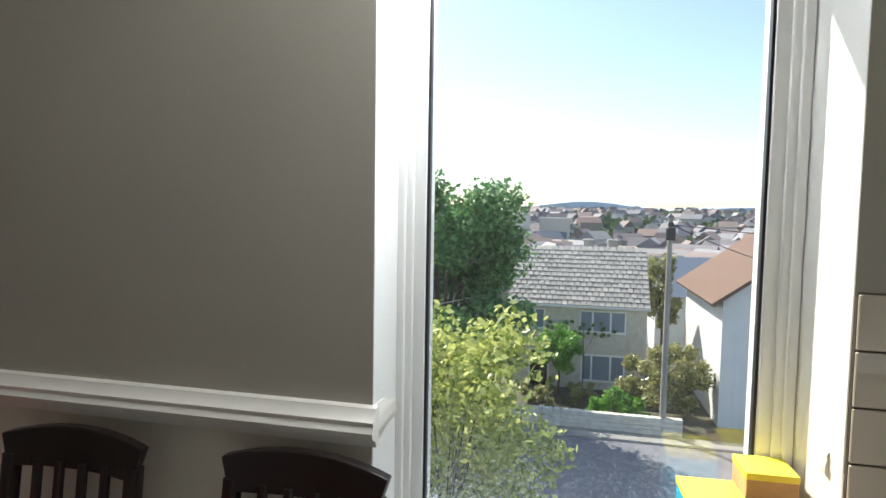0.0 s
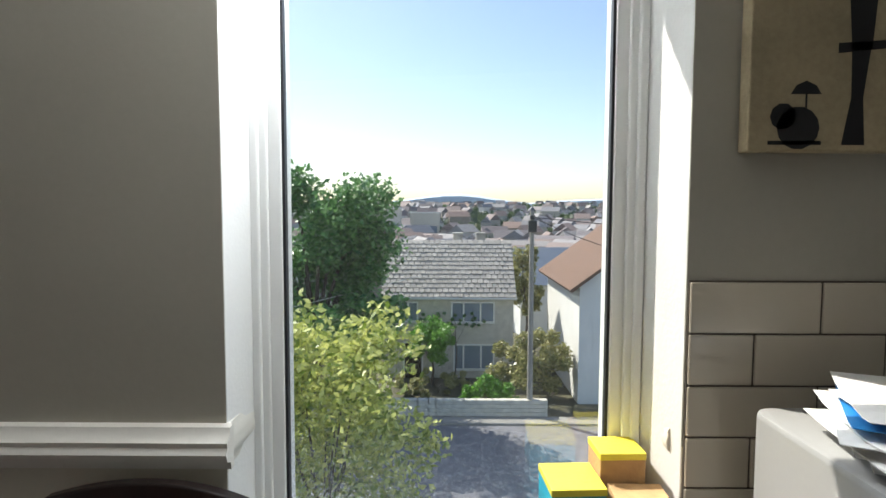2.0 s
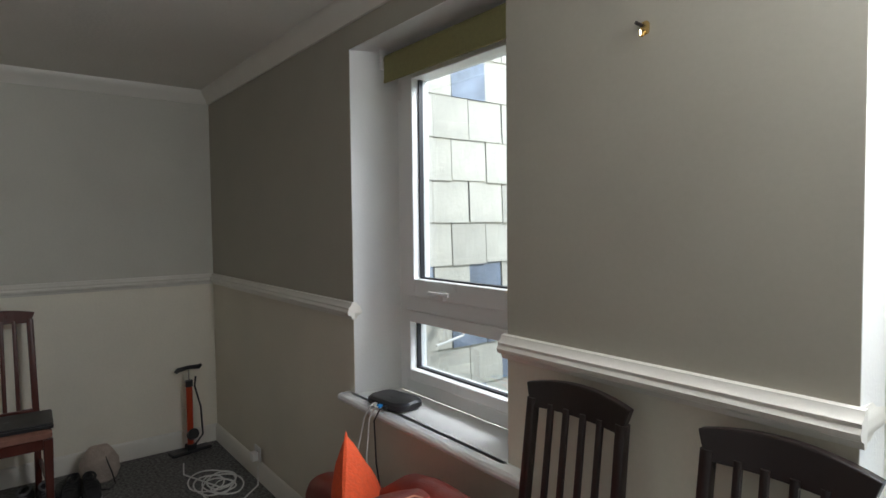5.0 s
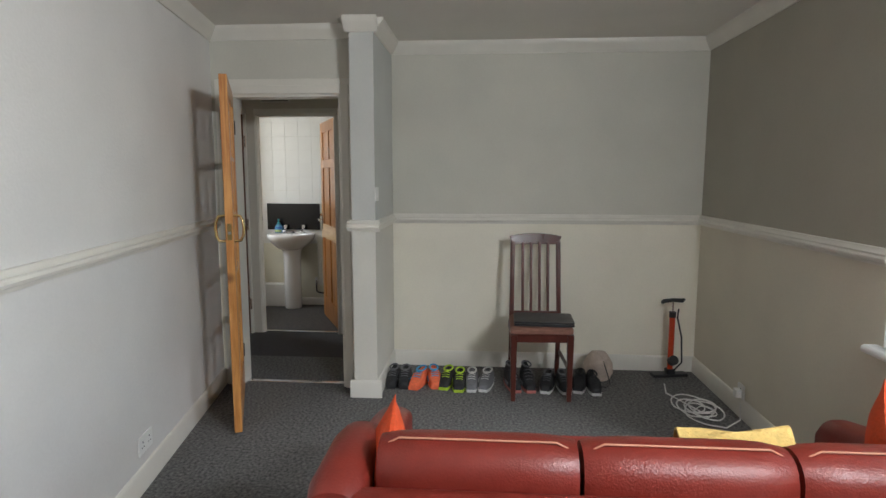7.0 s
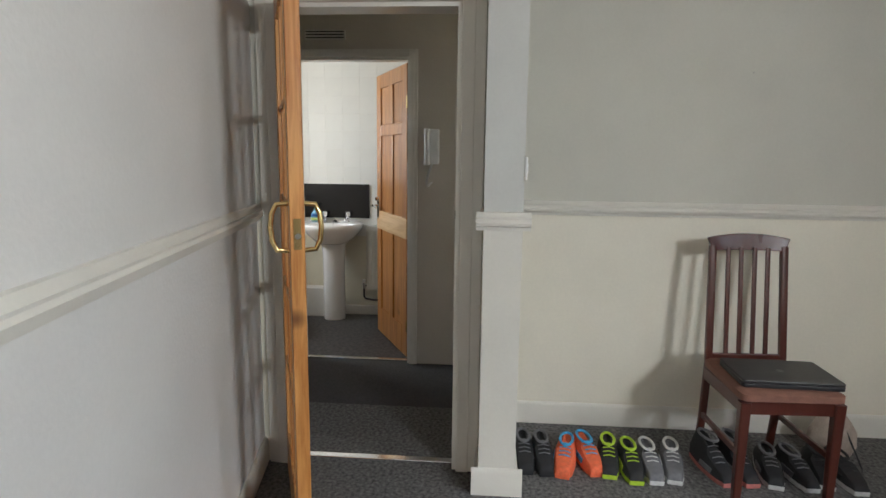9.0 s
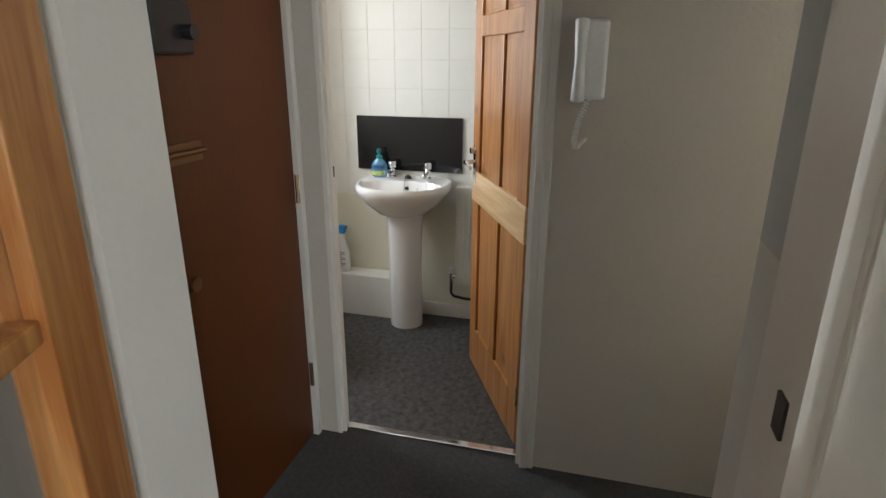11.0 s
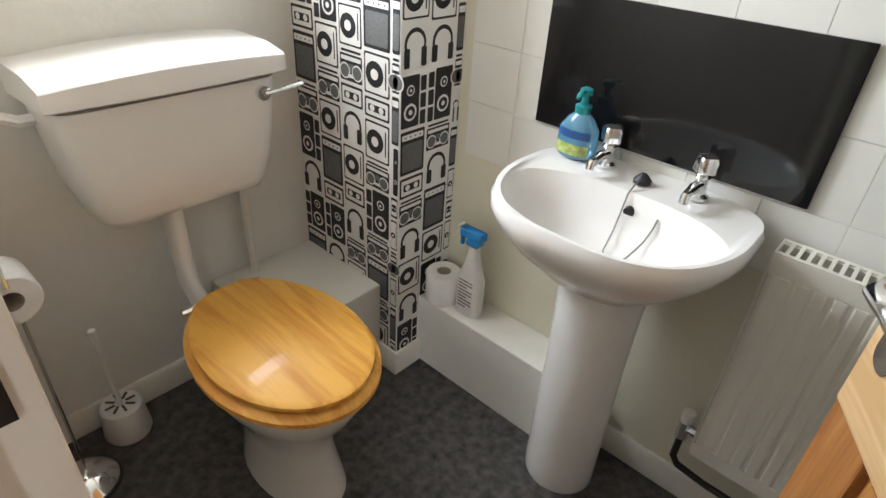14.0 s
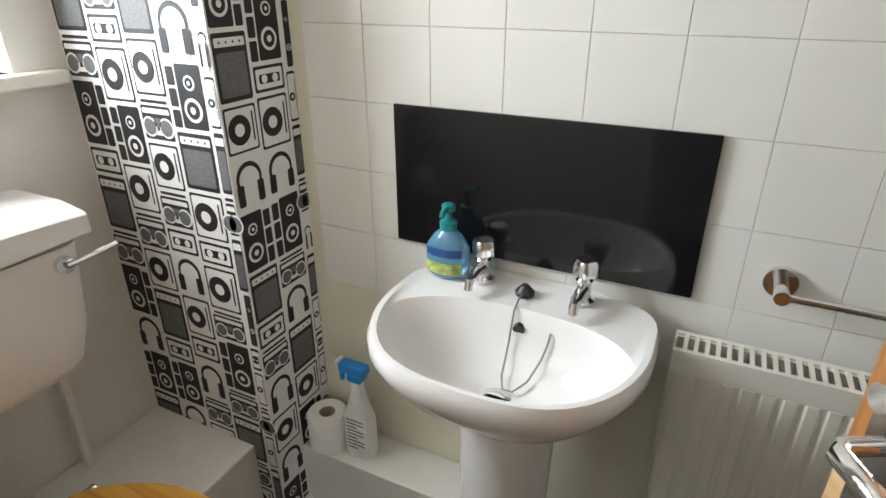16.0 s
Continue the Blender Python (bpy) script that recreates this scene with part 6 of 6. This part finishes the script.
# the town beyond
tw = Mesh()
rt_ = random.Random(21)
tr = Mesh()
for i in range(900):
    y = 60 * math.exp(rt_.uniform(0, 1) * math.log(1500 / 60))
    x = rt_.uniform(-0.35, 0.65) * y
    z = ground_z(x, y)
    s = 1 + y / 900
    w, d, h = rt_.uniform(5, 11) * s, rt_.uniform(5, 8), rt_.uniform(3.4, 6) * s
    mm = pose(x, y, z - 0.5, 0, 0, rt_.uniform(0, 180))
    tw.box((-w / 2, -d / 2, 0), (w / 2, d / 2, h), mm)
    tr.loft([[tuple(mm @ Vector(p)) for p in ((q_, -d / 2 - 0.3, h), (q_, 0, h + 2.3 * s), (q_, d / 2 + 0.3, h))] for q_ in (-w / 2 - 0.2, w / 2 + 0.2)])
tagged(part("town_houses", tw, island_mat("town_walls", [(0.5, 0.47, 0.42), (0.3, 0.25, 0.21), (0.62, 0.6, 0.57), (0.36, 0.34, 0.33)]), None), "rows of small houses filling the valley", "houses", "", "stuff")
tagged(part("town_roofs", tr, island_mat("town_roofs", [(0.16, 0.15, 0.16), (0.26, 0.18, 0.15), (0.2, 0.2, 0.22), (0.33, 0.30, 0.28)]), None), "grey and brown roofs of the town", "roofs", "", "stuff")
ft = Mesh()
for i in range(2600):
    y = 60 * math.exp(rt_.uniform(0.25, 1) * math.log(1600 / 60))
    x = rt_.uniform(-0.4, 0.7) * y
    z = ground_z(x, y)
    s = (1.6 + y / 260) * rt_.uniform(0.5, 1.2)
    for k in range(3):
        p = Vector((x, y, z + s)) + Vector((rt_.gauss(0, 1), rt_.gauss(0, 1), rt_.gauss(0, 0.4))) * s * 0.7
        a, b = Vector((rt_.gauss(0, 1), rt_.gauss(0, 1), 0.6)).normalized() * s, Vector((rt_.gauss(0, 1), rt_.gauss(0, 1), 1)).normalized() * s
        ft.poly([p - a, p + b, p + a, p - b])
tagged(part("far_trees", ft, leaf_mat("far_leaves", (0.05, 0.08, 0.04), (0.11, 0.15, 0.08)), None), "scattered trees among the far houses", "trees", "", "stuff")
for x, y, w, d, h, c in ((22, 150, 26, 30, 6.5, "long white warehouse with a flat roof"), (4, 165, 9, 14, 6, "white flat-roofed industrial block"), (-8, 240, 12, 10, 13, "pale tower block in the town"), (-22, 230, 9, 9, 15, "brown tower block in the town")):
    z = ground_z(x, y)
    o = thing("warehouse" if h < 8 else "tower_block", pose(x, y, z), c, "building")
    part("wall", B(((-w / 2, -d / 2, -1), (w / 2, d / 2, h))), M_RENDER if "white" in c else M_STONE, o)
    part("roof", B(((-w / 2 - 0.3, -d / 2 - 0.3, h), (w / 2 + 0.3, d / 2 + 0.3, h + 0.5))), M_RENDER, o)
    part("window_band", B(((-w / 2 + 1, -d / 2 - 0.06, h * 0.35), (w / 2 - 1, -d / 2, h * 0.6))), M_SHADEGLASS, o)
hl = Mesh()
# Pale blue base colour carries the distance haze over the hills.
M_HILL = mat("hill_haze_tint", (0.55, 0.62, 0.70), 1.0, scale=0.01, vary=0.08, bump=0)
for y, x0, x1, hmax, ph in ((3000, -2200, 3400, 96, 0.0), (2300, 0, 3200, 62, 1.5)):
    rings = []
    for i in range(60):
        u = i / 59
        x = x0 + (x1 - x0) * u
        h = hmax * (0.42 + 0.50 * math.exp(-((x - (60 if ph == 0 else 900)) / (260 if ph == 0 else 500)) ** 2)) + 3 * math.sin(u * 37 + ph)
        rings.append([(x, y, -30), (x, y, h * 0.85), (x, y + 60, h), (x, y + 400, -30)])
    hl.loft(rings)
structure("backdrop", hl, M_HILL, "hills on the horizon, haze tinted into their pale blue", "hills")

# slate-hung neighbour wall outside the second window
nb = thing("neighbour_wall", pose(0, 0, 0), "neighbouring wall hung with pale weathered slates", "wall", "", "structure")
part("backing", B(((-2.62, 0.34, -3), (-2.44, 5.0, 5.5))), M_KGROUT, nb)
part("pipe", Mesh().tube([(-2.36, 0.72, -1), (-2.36, 0.72, 1.08)], 0.03, 10), M_RENDER, nb, "grey downpipe", 0, True)
an = thing("cable_bracket", pose(-2.42, 0.98, 1.0), "metal wall bracket with a looped white cable", "bracket")
part("arm", B(((0, -0.02, -0.015), (0.10, 0.02, 0.015))), M_ALU, an, "", 0.004)
part("holder", Mesh().tube([(0.10, -0.05, -0.09), (0.10, 0.05, 0.05)], 0.03, 12), M_SLATE_DARK, an, "", 0, True)
part("cable", Mesh().tube([(0.08, -0.16, 0.08), (0.09, -0.05, 0.09), (0.10, 0.08, 0.06), (0.10, 0.15, -0.06), (0.09, 0.10, -0.20), (0.08, -0.1, -0.24)], 0.008, 8), M_CABLE, an, "", 0, True)

# ---- tiles and slates, last ----
def shared(name, m, material, bevel):
    o = part(name, m, material, None, "", bevel, False, 1)
    me = o.data
    bpy.data.objects.remove(o)
    return me


def piece(name, me, parent, loc):
    o = new(name, me)
    o.parent = parent
    o.location = loc
    return o


T = 0.1475
me_t = shared("tile", B(((0, 0.0004, 0.0004), (0.004, T - 0.0004, T - 0.0004))), M_TILE, 0.0008)
for i in range(11):
    for j in range(12):
        y, z = -3.912 - 2 * T + i * T, 0.697 + j * T
        if y > CY - 0.01 and y + T < RY + 0.06 and z + T < CEIL:
            piece("tile", me_t, wall_bath, (FX, y, z))
kw = thing("kitchen_tiling", pose(0, 0, 0), "glossy cream brick tiles on the wall beside the window", "wall tiles", "", "structure")
part("grout_bed", B(((W1B + 0.002, -0.003, 0.86), (2.0, 0.0, 1.401))), M_KGROUT, kw)
TW, TH = 0.2085, 0.0838
me_k = shared("tile", B(((0.0015, -0.008, 0.0015), (TW - 0.0015, -0.003, TH - 0.0015))), M_KTILE, 0.0016)
me_h = shared("tile", B(((0.0015, -0.008, 0.0015), (TW / 2 - 0.0015, -0.003, TH - 0.0015))), M_KTILE, 0.0016)
for r in range(6):
    z = 1.40 - (r + 1) * TH
    x = W1B + 0.002
    if r % 2:
        piece("tile", me_h, kw, (x, 0, z))
        x += TW / 2
    while x + TW < 2.0:
        piece("tile", me_k, kw, (x, 0, z))
        x += TW
SW, SH = 0.285, 0.262
me_s = []
for mm in (M_SLATE, M_SLATE, M_SLATE_DARK):
    q_ = Mesh()
    q_.hexa([(0, 0.003, 0), (0, SW - 0.003, 0), (-0.014, SW - 0.003, SH + 0.05), (-0.014, 0.003, SH + 0.05), (0.010, 0.003, 0), (0.010, SW - 0.003, 0.0), (-0.004, SW - 0.003, SH + 0.05), (-0.004, 0.003, SH + 0.05)])
    me_s.append(shared("slate", q_, mm, 0))
rsl = random.Random(6)
for r in range(18):
    for c in range(12):
        k = 2 if rsl.random() < 0.16 else 0
        piece("slate", me_s[k], nb, (-2.425 + rsl.uniform(-0.002, 0.004), 0.36 + c * SW + (SW / 2 if r % 2 else 0) + rsl.uniform(-0.006, 0.006), -0.6 + r * SH + rsl.uniform(-0.005, 0.005)))
NR, NC = 13, 23
sl = Vector((0, yr - HY0 + 0.3, RZ - EZ + 0.06))
u = sl.normalized()
nn = Vector((0, -u.z, u.y))
rw_, rh_ = (HX1 - HX0) / NC, sl.length / NR
q_ = Mesh()
a_, b_ = Vector((rw_ - 0.055, 0, 0)), u * (rh_ * 1.12)
base_ = [Vector((0.0, 0, 0)) + nn * 0.05, a_ + nn * 0.05, a_ + b_ + nn * 0.005, b_ + nn * 0.005]
q_.hexa([tuple(p) for p in base_] + [tuple(p + nn * 0.10) for p in base_])
me_r = shared("roof_tile", q_, M_ROOF, 0)
for r in range(NR):
    for c in range(NC):
        p = Vector((HX0 + c * rw_ + (rw_ / 2 if r % 2 and c < NC - 1 else 0) + 0.01, HY0 - 0.3, EZ - 0.12)) + u * (r * rh_) + nn * rsl.uniform(0, 0.02)
        piece("roof_tile", me_r, roof, p)
